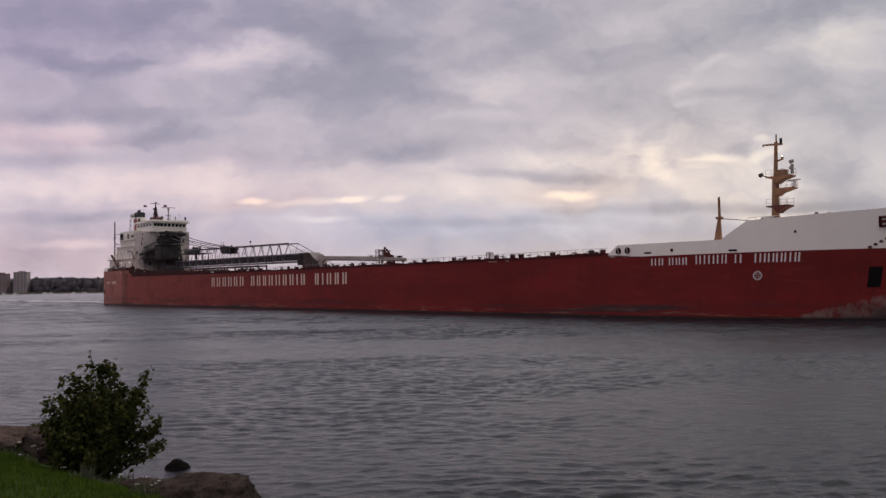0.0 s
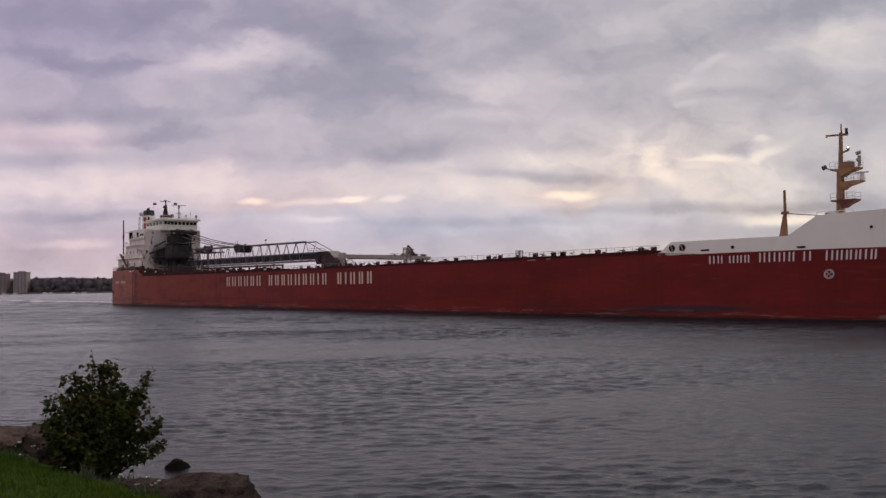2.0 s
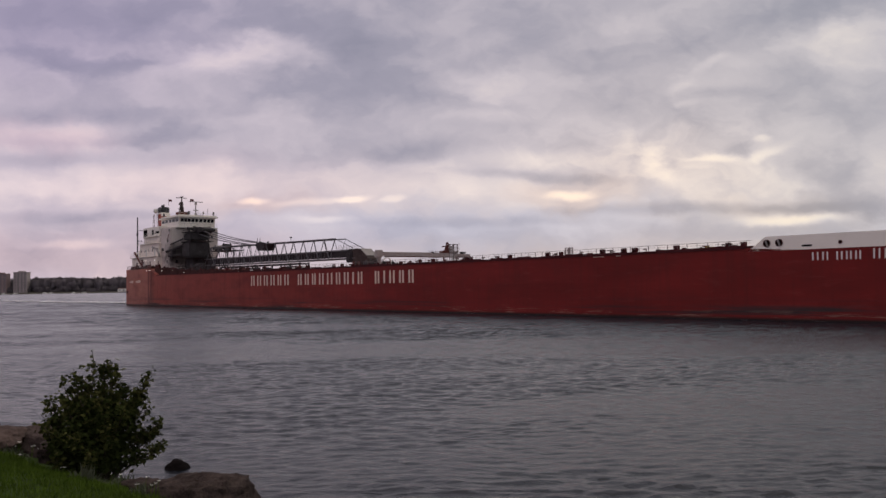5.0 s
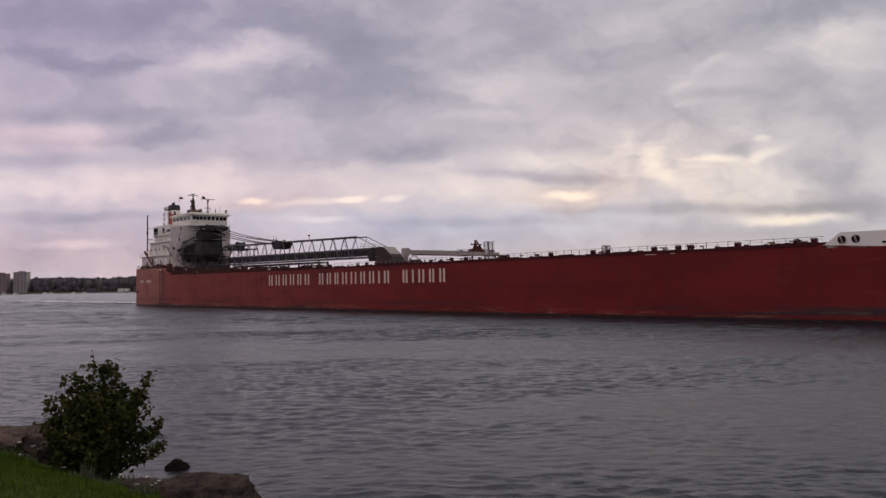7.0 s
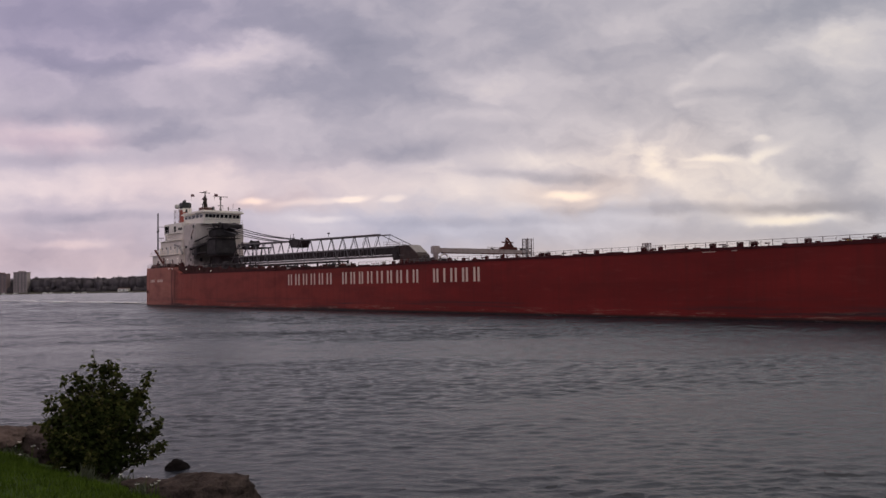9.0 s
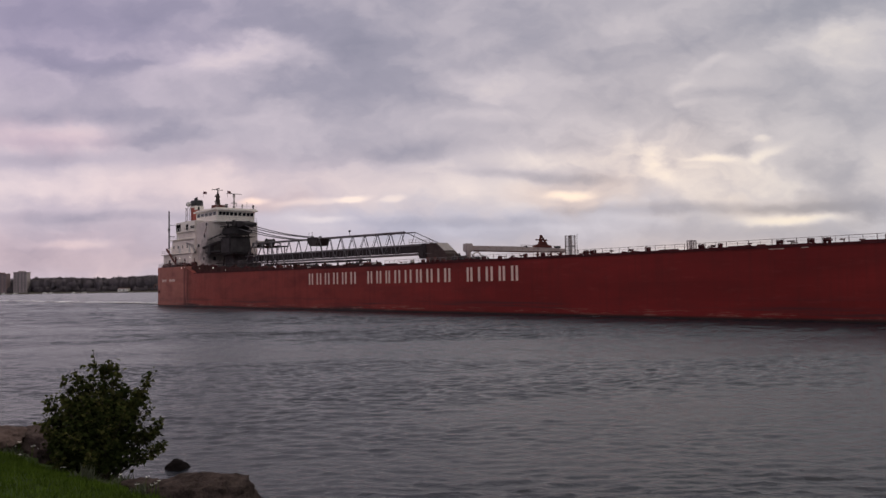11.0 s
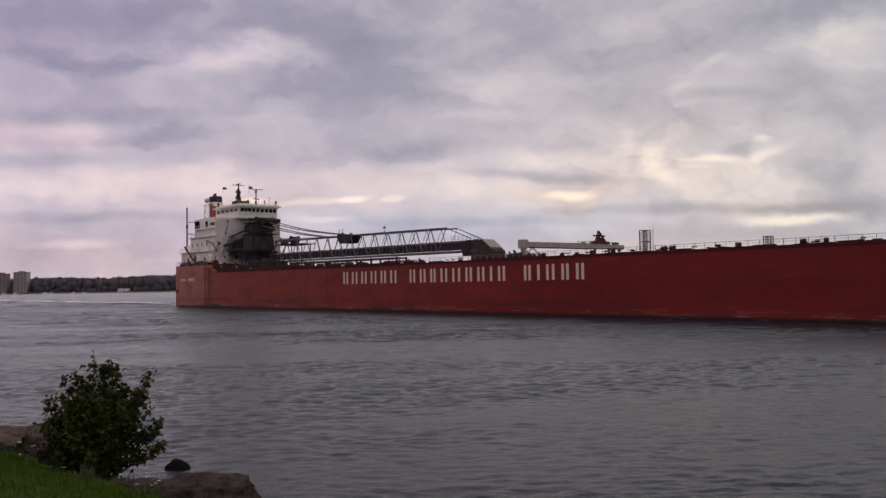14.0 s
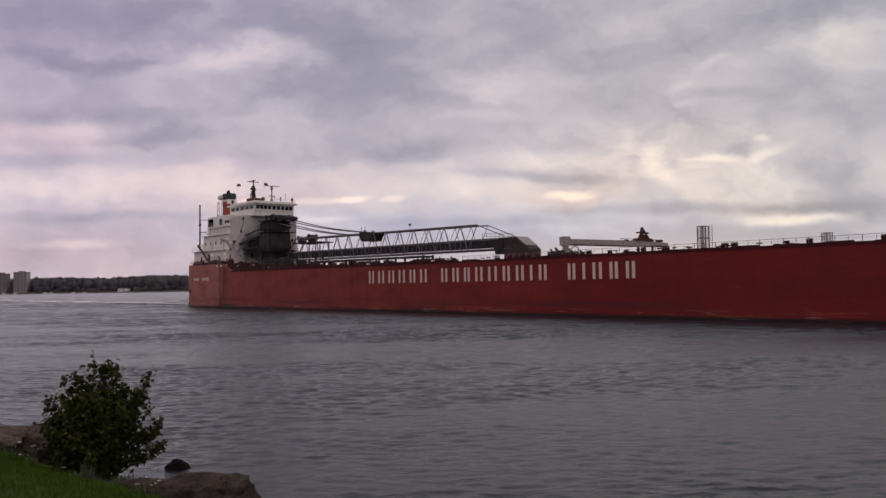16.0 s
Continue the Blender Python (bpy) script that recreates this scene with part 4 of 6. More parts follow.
    for x, r, h in ((-1.7, 0.35, 1.3), (-2.5, 0.3, 1.1), (2.4, 0.3, 1.0), (3.3, 0.22, 0.8), (0.6, 0.3, 1.2)):
        bm = bmesh.new()
        box(bm, x - r, x + r, -0.5, 0.4, 7.6, 7.6 + h * 0.7)
        bar(bm, (x, -0.3, 7.6 + h * 0.7), (x + 0.1, 0.2, 7.6 + h), r * 0.6, r * 0.4, 7)
        part("crane_gear", bm, SOOT, crane)
    bm = bmesh.new()
    bar(bm, (9.6, 0.3, 10.35), (17.4, 0.3, 10.2), 0.04)
    for k in range(7):
        bar(bm, (9.8 + 1.25 * k, 0.3, 9.95), (9.8 + 1.25 * k, 0.3, 10.33), 0.03)
    part("jib_rail", bm, RAIL, crane)
    for x in (12.6, 15.2, 17.2):
        bm = bmesh.new()
        bar(bm, (x, 0, 7.6), (x, 0, 9.5), 0.16)
        part("jib_rest", bm, BROWN, crane)


build_crane()


def build_boom():
    """The self-unloading boom: two Warren trusses round a belt trough, hung from the tower by cables."""
    s0, s1, n = 34.9, 92.2, 14
    w = 1.25
    step = (s1 - s0) / n

    def top(s):
        return 14.76 - 0.8 * (s - s0) / (s1 - s0)

    def low(s):
        return 10.15 - 0.35 * (s - s0) / (s1 - s0)

    boom = tagged(new("unloading_boom"), "grey steel lattice unloading boom lying along the deck")
    boom.parent = ship
    for y in (-w, w):
        for name, p, q, r in (("top_chord", (s0, y, top(s0)), (s1, y, top(s1)), 0.135), ("bottom_chord", (s0 - 4, y, low(s0)), (s1 + 7.5, y, low(s1)), 0.17), ("middle_chord", (s0 - 4, y, low(s0) + 1.7), (s1 + 4.5, y, low(s1) + 1.7), 0.12), ("head_strut", (s1, y, top(s1)), (s1 + 6.2, y, low(s1) + 2.0), 0.075), ("heel_strut", (s0, y, top(s0)), (s0 - 4, y, low(s0)), 0.15)):
            bm = bmesh.new()
            bar(bm, p, q, r)
            part(name, bm, GREY, boom)
    for k in range(n):
        a = s0 + k * step
        for y in (-w, w):
            bm = bmesh.new()
            thin = 0.09 if y < 0 else 0.05
            foot = a + step * 0.42
            bar(bm, (a, y, top(a)), (foot, y, low(foot)), thin * 1.15)
            bar(bm, (foot, y, low(foot)), (a + step, y, top(a + step)), thin * 0.85)
            part("lattice_brace", bm, GREY, boom)
        for p, q in (((a, -w, top(a)), (a, w, top(a))), ((a, -w, top(a)), (a + step, w, top(a + step))), ((a + step / 2, -w, low(a)), (a + step / 2, w, low(a)))):
            bm = bmesh.new()
            bar(bm, p, q, 0.05)
            part("cross_brace", bm, GREY, boom)
    # belt trough with idlers, walkway below
    bm = bmesh.new()
    prism(bm, [(s0 - 3, low(s0) + 0.35), (s1 + 5, low(s1) + 0.35), (s1 + 5, low(s1) + 1.5), (s0 - 3, low(s0) + 1.5)], -0.95, 0.95)
    part("belt_trough", bm, SOOT, boom, "dark conveyor trough")
    bracket = None
    for k in range(44):
        s = s0 + 1.3 * k
        m = pose(s, -w - 0.05, low(s))
        if bracket is None:
            bm = bmesh.new()
            bar(bm, (0, 0, 0.2), (0, 0, 1.6), 0.05)
            bracket = part("trough_bracket", bm, GREY, boom)
            bracket.matrix_local = m
        else:
            share(bracket, "trough_bracket", boom, m)
    bm = bmesh.new()
    prism(bm, [(40, 9.3), (78, 9.2), (78, 9.5), (40, 9.7)], -w - 0.1, w)
    for s in (46, 54, 62, 70, 78):
        box(bm, s, s + 0.3, -w, -w + 0.3, 7.6, 9.6)
        box(bm, s, s + 0.3, w - 0.3, w, 7.6, 9.6)
    part("boom_saddle", bm, SOOT, ship, "dark steel rest under the boom")
    # head end: discharge hood sloping down
    bm = bmesh.new()
    prism(bm, [(98.4, 8.4), (98.4, 11.6), (101.0, 11.5), (103.7, 9.6), (103.7, 8.4)], -1.4, 1.4)
    bmesh.ops.bevel(bm, geom=bm.edges[:], offset=0.08, segments=2, affect="EDGES")
    hood = part("discharge_hood", bm, SOOTBROWN, boom, "brown discharge hood with a pale sloping cover")
    bm = bmesh.new()
    prism(bm, [(101.05, 11.60), (103.05, 10.2), (102.97, 10.1), (101.0, 11.48)], -1.3, 1.25)
    prism(bm, [(99.2, 11.66), (101.0, 11.58), (101.0, 11.5), (99.2, 11.56)], -1.35, 1.3)
    part("hood_cover", bm, COVER, hood, "dull grey sheet-metal cover")
    bm = bmesh.new()
    prism(bm, [(96.5, 9.0), (96.0, 10.6), (97.2, 11.6), (98.3, 11.6), (98.3, 9.0)], -1.45, 1.45)
    bar(bm, (97.2, -1.6, 10.1), (97.2, 1.6, 10.1), 0.75, 0.75, 14)
    part("head_pulley", bm, SOOT, boom)
    bm = bmesh.new()
    for k in range(8):
        s = 93.6 + k * 0.95
        bar(bm, (s, -1.4, low(s) + 1.6), (s, -1.4, 12.45 - 0.06 * k), 0.035)
    for h in (12.0, 12.45):
        bar(bm, (93.6, -1.4, h), (100.3, -1.4, h - 0.35), 0.03)
    part("head_rail", bm, RAIL, boom)
    bm = boxes((98.6, 99.3, -1.6, 1.6, 7.6, 9.1), (100.6, 101.2, -1.6, 1.6, 7.6, 9.1), (103.2, 103.8, -1.6, 1.6, 7.6, 8.5), (98.6, 104.2, -1.7, 1.7, 7.6, 8.05))
    part("boom_pedestal", bm, BROWN, ship, "rusty brown pedestal under the boom's head")
    # cable head with sheaves, two thirds aft
    bm = bmesh.new()
    prism(bm, [(59.0, 14.1), (59.2, 14.75), (62.2, 14.65), (63.5, 14.5), (63.3, 14.0), (62.3, 12.9), (60.0, 12.9)], -1.45, 1.45)
    head = part("cable_head", bm, SOOT, boom, "dark steel cable anchorage")
    for x in (59.4, 60.6):
        bm = bmesh.new()
        bar(bm, (x + 0.4, -1.4, 14.6), (x + 0.4, -1.4, 15.8), 0.06)
        part("guide_post", bm, GREY, head)
    for y in (-1.0, 1.0):
        bm = bmesh.new()
        bar(bm, (60.4, y - 0.15, 14.7), (60.4, y + 0.15, 14.7), 0.4, 0.4, 14)
        part("sheave", bm, GREY, head)
    for y in (-1.2, 1.2):
        for za, zb, sa in ((20.1, 14.8, 26.5), (18.8, 14.1, 27.0)):
            bm = bmesh.new()
            prev = None
            for k in range(9):
                f = k / 8
                p = Vector((sa + (59 - sa) * f, y, za + (zb - za) * f - 0.55 * math.sin(math.pi * f)))
                if prev:
                    bar(bm, prev, p, 0.11, n=5)
                prev = p
            part("hoist_cable", bm, GREY, boom)
    bm = bmesh.new()
    bar(bm, (74.6, -1.2, 14.2), (74.6, -1.2, 15.1), 0.05)
    bar(bm, (74.4, -1.2, 15.2), (74.8, -1.2, 15.2), 0.18, n=8)
    part("boom_lamp", bm, BLACK, boom)


build_boom()


def windows(parent, spots, mat=GLASS):
    """Window panes standing a little proud; each spot is x0, x1, y0, y1, z0, z1."""
    for d in spots:
        part("window", boxes(d), mat, parent)


def build_deckhouse():
    near = lambda o: o - HB
    house = tagged(new("deckhouse"), "white stepped deckhouse with a wheelhouse on top")
    house.parent = ship
    tiers = (("lower_tier", -1.2, 16.6, 3.6, 9.4, 13.1, HOUSE), ("middle_tier", 2.0, 15.8, 4.6, 13.1, 16.8, HOUSE), ("upper_tier", 5.2, 15.7, 5.0, 16.8, 18.7, HOUSE))
    for name, a, b, o, z0, z1, mat in tiers:
        bm = boxes((a, b, near(o), -near(o), z0, z1))
        bmesh.ops.bevel(bm, geom=bm.edges[:], offset=0.12, segments=2, affect="EDGES")
        tier = part(name, bm, mat, house)
        bm = boxes((a - 0.4, b - 0.3, near(o) - 0.45, -near(o) + 0.45, z1, z1 + 0.16))
        part("deck_edge", bm, WHITE, tier)
        bm = bmesh.new()
        k = a
        while k < b - 0.5:
            bar(bm, (k, near(o) - 0.35, z1 + 0.1), (k, near(o) - 0.35, z1 + 1.1), 0.035, n=5)
            k += 1.5
        for h in (0.6, 1.1):
            bar(bm, (a - 0.3, near(o) - 0.35, z1 + h), (b - 0.5, near(o) - 0.35, z1 + h), 0.03, n=5)
        part("guard_rail", bm, PALE, tier)
        if name == "middle_tier":
            windows(tier, [(x, x + 0.55, near(o) - 0.03, near(o) + 0.05, 14.6, 15.4) for x in (3.0, 5.7, 8.5, 11.2, 14.0)])
        if name == "lower_tier":
            windows(tier, [(x, x + 0.5, near(o) - 0.03, near(o) + 0.05, 11.2, 11.9) for x in (3.0, 7.4, 12.0)])
    # tall forward block carrying the wheelhouse, blackened by coal dust
    bm = boxes((15.4, 22.2, near(5.2), -near(5.2), 9.0, 20.7))
    bmesh.ops.bevel(bm, geom=bm.edges[:], offset=0.25, segments=3, affect="EDGES")
    front = part("forward_block", bm, SOOTED, house, "grey-white house front stained black by coal dust")
    windows(front, [(21.0, 21.6, near(5.2) - 0.03, near(5.2) + 0.05, 19.5, 20.3), (20.0, 20.7, near(5.2) - 0.03, near(5.2) + 0.05, 16.8, 17.5), (16.4, 17.1, near(5.2) - 0.03, near(5.2) + 0.05, 14.6, 15.3)] + [(a - 0.3, a + 0.35, near(5.2) - 0.03, near(5.2) + 0.05, b - 0.35, b + 0.35) for a, b in ((20.3, 17.2), (17.3, 14.9), (19.9, 11.6), (21.5, 19.9))])
    windows(front, [(22.2, 22.24, near(o), near(o) + 0.6, z, z + 0.8) for o, z in ((6.6, 11.2), (15.6, 11.4), (17.0, 14.8), (16.4, 18.0))])
    bm = bmesh.new()
    bar(bm, (20.4, near(5.0), 17.2), (21.9, near(5.0), 19.2), 0.08)
    part("pipe_run", bm, BROWN, front)
    # wheelhouse with a slanted window band
    bm = bmesh.new()
    prism(bm, [(10.8, 20.7), (22.7, 20.7), (22.7, 22.1), (22.95, 23.45), (10.8, 23.45)], near(7.3), near(17.4))
    wheel = part("wheelhouse", bm, WHITE, house, "white wheelhouse with a band of dark windows")
    part("wheelhouse_roof", boxes((10.2, 23.5, near(6.8), near(18.0), 23.45, 23.8), (10.7, 23.2, near(7.2), near(17.6), 23.8, 24.1)), WHITE, wheel)
    part("bridge_deck", boxes((10.6, 23.2, near(6.8), near(18.0), 20.55, 20.8)), PALE, wheel)
    front_o = (7.75, 8.7, 9.65, 10.7, 11.8, 12.95, 14.1, 15.2, 16.2)
    for o in front_o:
        bm = bmesh.new()
        prism(bm, [(22.72, 22.25), (22.90, 23.1), (22.97, 23.1), (22.79, 22.25)], near(o), near(o + 0.78))
        part("window", bm, GLASS, wheel)
    windows(wheel, [(s, s + 1.75, near(7.3) - 0.04, near(7.3) + 0.05, 22.3, 23.1) for s in (11.4, 13.6, 15.9, 18.2, 20.5)])
    bm = bmesh.new()
    for k in range(7):
        bar(bm, (22.9, near(6.9 + 1.83 * k), 20.8), (22.9, near(6.9 + 1.83 * k), 21.8), 0.03, n=5)
    bar(bm, (22.9, near(6.9), 21.8), (22.9, near(17.9), 21.8), 0.035, n=5)
    bar(bm, (22.9, near(6.9), 21.3), (22.9, near(17.9), 21.3), 0.025, n=5)
    part("bridge_rail", bm, PALE, wheel)
    bm = bmesh.new()
    for k in range(8):
        bar(bm, (23.2, near(7.1 + 1.5 * k), 23.6), (23.2, near(7.1 + 1.5 * k), 24.6), 0.025, n=5)
    bar(bm, (23.2, near(7.1), 24.6), (23.2, near(17.6), 24.6), 0.03, n=5)
    part("roof_rail", bm, PALE, wheel)
    # on the roof: lattice signal mast, radar on its post, horns and whips
    bm = bmesh.new()
    for dx, dy in ((-0.9, -0.7), (0.9, -0.7), (0.0, 0.9)):
        bar(bm, (13.4 + dx, 0.1 + dy, 23.6), (13.4 + dx * 0.2, 0.1 + dy * 0.2, 28.6), 0.16, 0.10)
    bar(bm, (13.4, 0.1, 23.6), (13.4, 0.1, 28.6), 0.55, 0.34, 8)
    bar(bm, (13.4, 0.1, 28.4), (13.4, 0.1, 30.0), 0.2, 0.16)
    for z in (25.2, 26.6, 27.9):
        bar(bm, (12.6, -0.4, z), (14.2, -0.4, z), 0.10)
    bar(bm, (13.4, -1.5, 29.6), (13.4, 1.5, 29.6), 0.09)
    bar(bm, (12.3, 0, 29.9), (14.7, 0, 29.9), 0.09)
    bar(bm, (13.9, -0.5, 28.0), (14.9, -0.5, 27.6), 0.4, 0.5, 8)
    smast = part("signal_mast", bm, SOOTBROWN, wheel, "dark lattice signal mast")
    part("mast_cabin", boxes((12.4, 15.4, -1.2, 1.2, 23.6, 25.6)), BROWN, smast)
    bm = bmesh.new()
    bar(bm, (20.6, 1.0, 23.6), (20.6, 1.0, 27.6), 0.2, 0.15, 8)
    box(bm, 20.5, 20.7, -1.0, 3.0, 27.85, 28.0)
    bar(bm, (20.6, 1.0, 27.1), (20.6, 1.0, 27.85), 0.32, 0.28, 10)
    bar(bm, (20.6, 0.3, 25.6), (20.6, 1.7, 25.6), 0.12, 0.12, 8)
    bar(bm, (20.6, 1.0, 24.2), (20.6, 1.0, 24.9), 0.36, 0.3, 8)
    part("radar", bm, COVER, wheel, "white radar scanner on a post")
    for s, o, h, r in ((18.2, 12.0, 1.9, 0.42), (9.4, 8.6, 1.8, 0.3), (22.4, 14.2, 1.6, 0.18), (22.6, 15.4, 2.4, 0.06), (22.8, 17.0, 1.5, 0.3), (21.8, 13.0, 2.0, 0.06), (10.4, 9.0, 3.0, 0.05)):
        bm = bmesh.new()
        bar(bm, (s, near(o), 23.5), (s, near(o), 23.6 + h * 0.6), r * 0.55, r * 0.5, 8)
        bar(bm, (s, near(o), 23.6 + h * 0.6), (s, near(o), 23.6 + h), r, r * 0.8, 8)
        part("roof_fitting", bm, BLACK if r > 0.25 else RAIL, wheel)
    for s, y, z in ((8.2, -1.5, 28.9), (16.6, 1.2, 28.4)):
        bm = bmesh.new()
        cloth = [(0.0, 0.0, 0.0), (0.15, 0.45, 0.12), (0.05, 0.95, 0.05), (0.05, 0.93, 0.62), (0.15, 0.45, 0.72), (0.0, 0.0, 0.66)]
        front = [bm.verts.new((s + dx, y + dy, z + dz)) for dx, dy, dz in cloth]
        rear = [bm.verts.new((s + dx - 0.03, y + dy, z + dz)) for dx, dy, dz in cloth]
        for a, b, c, d in ((0, 1, 4, 5), (1, 2, 3, 4)):
            bm.faces.new((front[a], front[b], front[c], front[d]))
            bm.faces.new((rear[d], rear[c], rear[b], rear[a]))
        bar(bm, (s, y, z - 1.0), (s, y, z + 0.9), 0.03)
        part("signal_flag", bm, FLAG, wheel, "small dark flag on a halyard")
    # funnel
    bm = bmesh.new()
    prism(bm, [(-0.6, 19.0), (3.0, 19.0), (2.4, 26.3), (-0.6, 26.3)], -1.25, 1.25)
    bmesh.ops.bevel(bm, geom=bm.edges[:], offset=0.4, segments=3, affect="EDGES")
    funnel = part("funnel", bm, FUNNEL_RED, house, "red funnel with a black top")
    bm = bmesh.new()
    prism(bm, [(-0.65, 26.4), (2.45, 26.4), (2.35, 28.0), (-0.65, 28.0)], -1.2, 1.2)
    bmesh.ops.bevel(bm, geom=bm.edges[:], offset=0.22, segments=2, affect="EDGES")
    part("funnel_top", bm, BLACK, funnel)
    part("funnel_band", boxes((-0.62, 2.52, -1.22, 1.22, 25.3, 26.4)), WHITE, funnel, "white band below the black top")
    bm = bmesh.new()
    bar(bm, (0.2, 0.3, 28.0), (0.2, 0.3, 28.9), 0.3, 0.25, 8)
    bar(bm, (0.8, -0.4, 28.0), (0.8, -0.4, 28.6), 0.25, 0.25, 8)
    part("exhaust_pipe", bm, BLACK, funnel)
    # funnel casing and engine casing
    bm = boxes((-2.6, 9.0, -4.2, 4.2, 16.8, 20.5))
    bmesh.ops.bevel(bm, geom=bm.edges[:], offset=0.15, segments=2, affect="EDGES")
    part("engine_casing", bm, WHITE, house)
    # boat deck house with two big dark openings
    bm = boxes((3.4, 15.2, near(5.0), near(9.0), 18.6, 21.4))
    bmesh.ops.bevel(bm, geom=bm.edges[:], offset=0.1, segments=2, affect="EDGES")
    locker = part("boat_deck_house", bm, WHITE, house)
    windows(locker, [(3.9, 6.6, near(5.0) - 0.03, near(5.0) + 0.05, 19.1, 20.9), (9.9, 11.2, near(5.0) - 0.03, near(5.0) + 0.05, 19.2, 20.6), (12.6, 14.9, near(5.0) - 0.03, near(5.0) + 0.05, 19.5, 20.1)], DARKHOLE)
    for s, z in ((6.6, 13.3), (12.6, 13.3)):
        part("side_door", boxes((s, s + 0.85, near(4.6) - 0.05, near(4.6) + 0.05, z, z + 1.95)), PALE, house)
    for s, o, z, h in ((4.4, 5.6, 17.1, 1.3), (7.6, 5.4, 13.4, 1.1), (16.4, 5.0, 13.4, 1.2), (0.4, 5.6, 13.4, 1.5), (1.6, 4.4, 13.4, 1.0)):
        bm = bmesh.new()
        bar(bm, (s, near(o) - 0.5, z), (s, near(o) - 0.5, z + h), 0.16, 0.16, 8)
        bar(bm, (s, near(o) - 0.5, z + h), (s + 0.35, near(o) - 0.5, z + h + 0.12), 0.26, 0.3, 8)
        part("ventilator", bm, WHITE, house)
    # satellite dome on a lattice post
    bm = bmesh.new()
    for k in range(6):
        a = k * math.pi / 6 - math.pi / 2
        b = (k + 1) * math.pi / 6 - math.pi / 2
        bar(bm, (0.2, -2.0, 26.9 + 0.68 * math.sin(a)), (0.2, -2.0, 26.9 + 0.68 * math.sin(b)), max(0.02, 0.68 * math.cos(a)), max(0.02, 0.68 * math.cos(b)), 16)
    dome = part("satellite_dome", bm, PALE, house, "pale satellite dome on a lattice post")
    bm = bmesh.new()
    for dx in (-0.7, 0.7):
        for dy in (-0.7, 0.7):
            bar(bm, (0.2 + dx, -2.0 + dy, 19.0), (0.2 + dx * 0.6, -2.0 + dy * 0.6, 26.0), 0.06, n=5)
    for z in (20.5, 22.0, 23.5, 25.0):
        bar(bm, (-0.5, -2.6, z), (0.9, -2.6, z + 0.8), 0.05, n=5)
        bar(bm, (-0.5, -2.6, z + 0.8), (0.9, -2.6, z), 0.05, n=5)
    part("dome_post", bm, RAIL, dome)
    # stern post with two spreaders
    bm = bmesh.new()
    bar(bm, (-1.6, near(5.3), 9.5), (-1.6, near(5.3), 25.0), 0.22, 0.17, 8)
    bar(bm, (-1.6, near(5.3), 21.2), (3.4, near(5.3), 20.9), 0.07)
    bar(bm, (-1.6, near(5.3), 18.2), (2.0, near(5.3), 18.0), 0.12)
    bar(bm, (-1.8, near(5.3), 19.8), (-1.4, near(5.3), 20.3), 0.3, n=8)
    part("stern_post", bm, BLACK, ship, "slim dark stern post with spreaders")
    # poop: bulwark rail, windlass clutter, lifeboat davit
    bm = bmesh.new()
    k = 1.4
    while k < 22:
        q = on_side(k, 9.7, -0.3)
        bar(bm, q, q + Vector((0, 0, 1.05)), 0.04, n=5)
        k += 1.1
    for h in (0.55, 1.05):
        for a, b in zip((1.4, 5, 10, 16), (5, 10, 16, 22)):
            bar(bm, on_side(a, 9.7, -0.3) + Vector((0, 0, h)), on_side(b, 9.7, -0.3) + Vector((0, 0, h)), 0.035, n=5)
    part("poop_rail", bm, RAIL, ship)
    rnd = random.Random(12)
    for k in range(16):
        at, o = 1.6 + 1.25 * k + rnd.uniform(-0.4, 0.4), rnd.uniform(2.0, 3.2)
        w, h = rnd.uniform(0.35, 0.9), rnd.uniform(1.1, 2.9) * (1.0 if k < 9 else 0.75)
        bm = boxes((at - w, at + w, near(o) - 0.4, near(o) + 0.4, 9.6, 9.6 + h * 0.55))
        bmesh.ops.bevel(bm, geom=bm.edges[:], offset=0.06, segments=1, affect="EDGES")
        machine = part("deck_machine", bm, rnd.choice((BROWN, DECKRED, GRIME, DECKRED)), ship)
        bm = bmesh.new()
        if k % 3 == 0:
            bar(bm, (at - w * 0.8, near(o), 9.6 + h * 0.6), (at + w * 0.8, near(o), 9.6 + h * 0.6), 0.32, n=10)
            part("drum", bm, GRIME, machine)
        else:
            bar(bm, (at, near(o), 9.6 + h * 0.5), (at + rnd.uniform(-0.2, 0.2), near(o), 9.6 + h), 0.13, 0.09, 8)
            part("standpipe", bm, rnd.choice((BROWN, DECKRED, PALE)), machine)
    bm = bmesh.new()
    bar(bm, (3.0, near(2.8), 14.6), (9.6, near(2.6), 10.2), 0.28, 0.2, 8)
    bar(bm, (9.2, near(2.6), 9.6), (9.2, near(2.6), 12.4), 0.2, n=8)
    part("stern_davit", bm, BROWN, ship, "rust-brown davit arm leaning aft")
    # long dark bulwark before the house
    bm = bmesh.new()
    prism(bm, [(22.5, 7.8), (98, 7.5), (98, 8.05), (84, 8.1), (76, 8.15), (62, 8.25), (48, 8.6), (34, 9.3), (22.5, 9.9)], near(0.9), near(1.2))
    part("dark_coaming", bm, GRIME, ship, "grimy dark red coaming along the deck edge")
    rnd = random.Random(44)
    for k in range(60):
        s = 24 + 74 * rnd.random()
        top = 9.8 - 1.3 * min(1.0, (s - 24) / 26) - 0.4 * max(0.0, (s - 50) / 48)
        h = rnd.uniform(0.15, 0.6)
        w = rnd.uniform(0.15, 0.9)
        bm = bmesh.new()
        box(bm, s - w, s + w, near(1.2), near(1.9), 7.6, top + h * 0.5)
        bar(bm, (s, near(1.5), top), (s + rnd.uniform(-0.5, 0.5), near(1.5), top + h), 0.14, 0.10, 7)
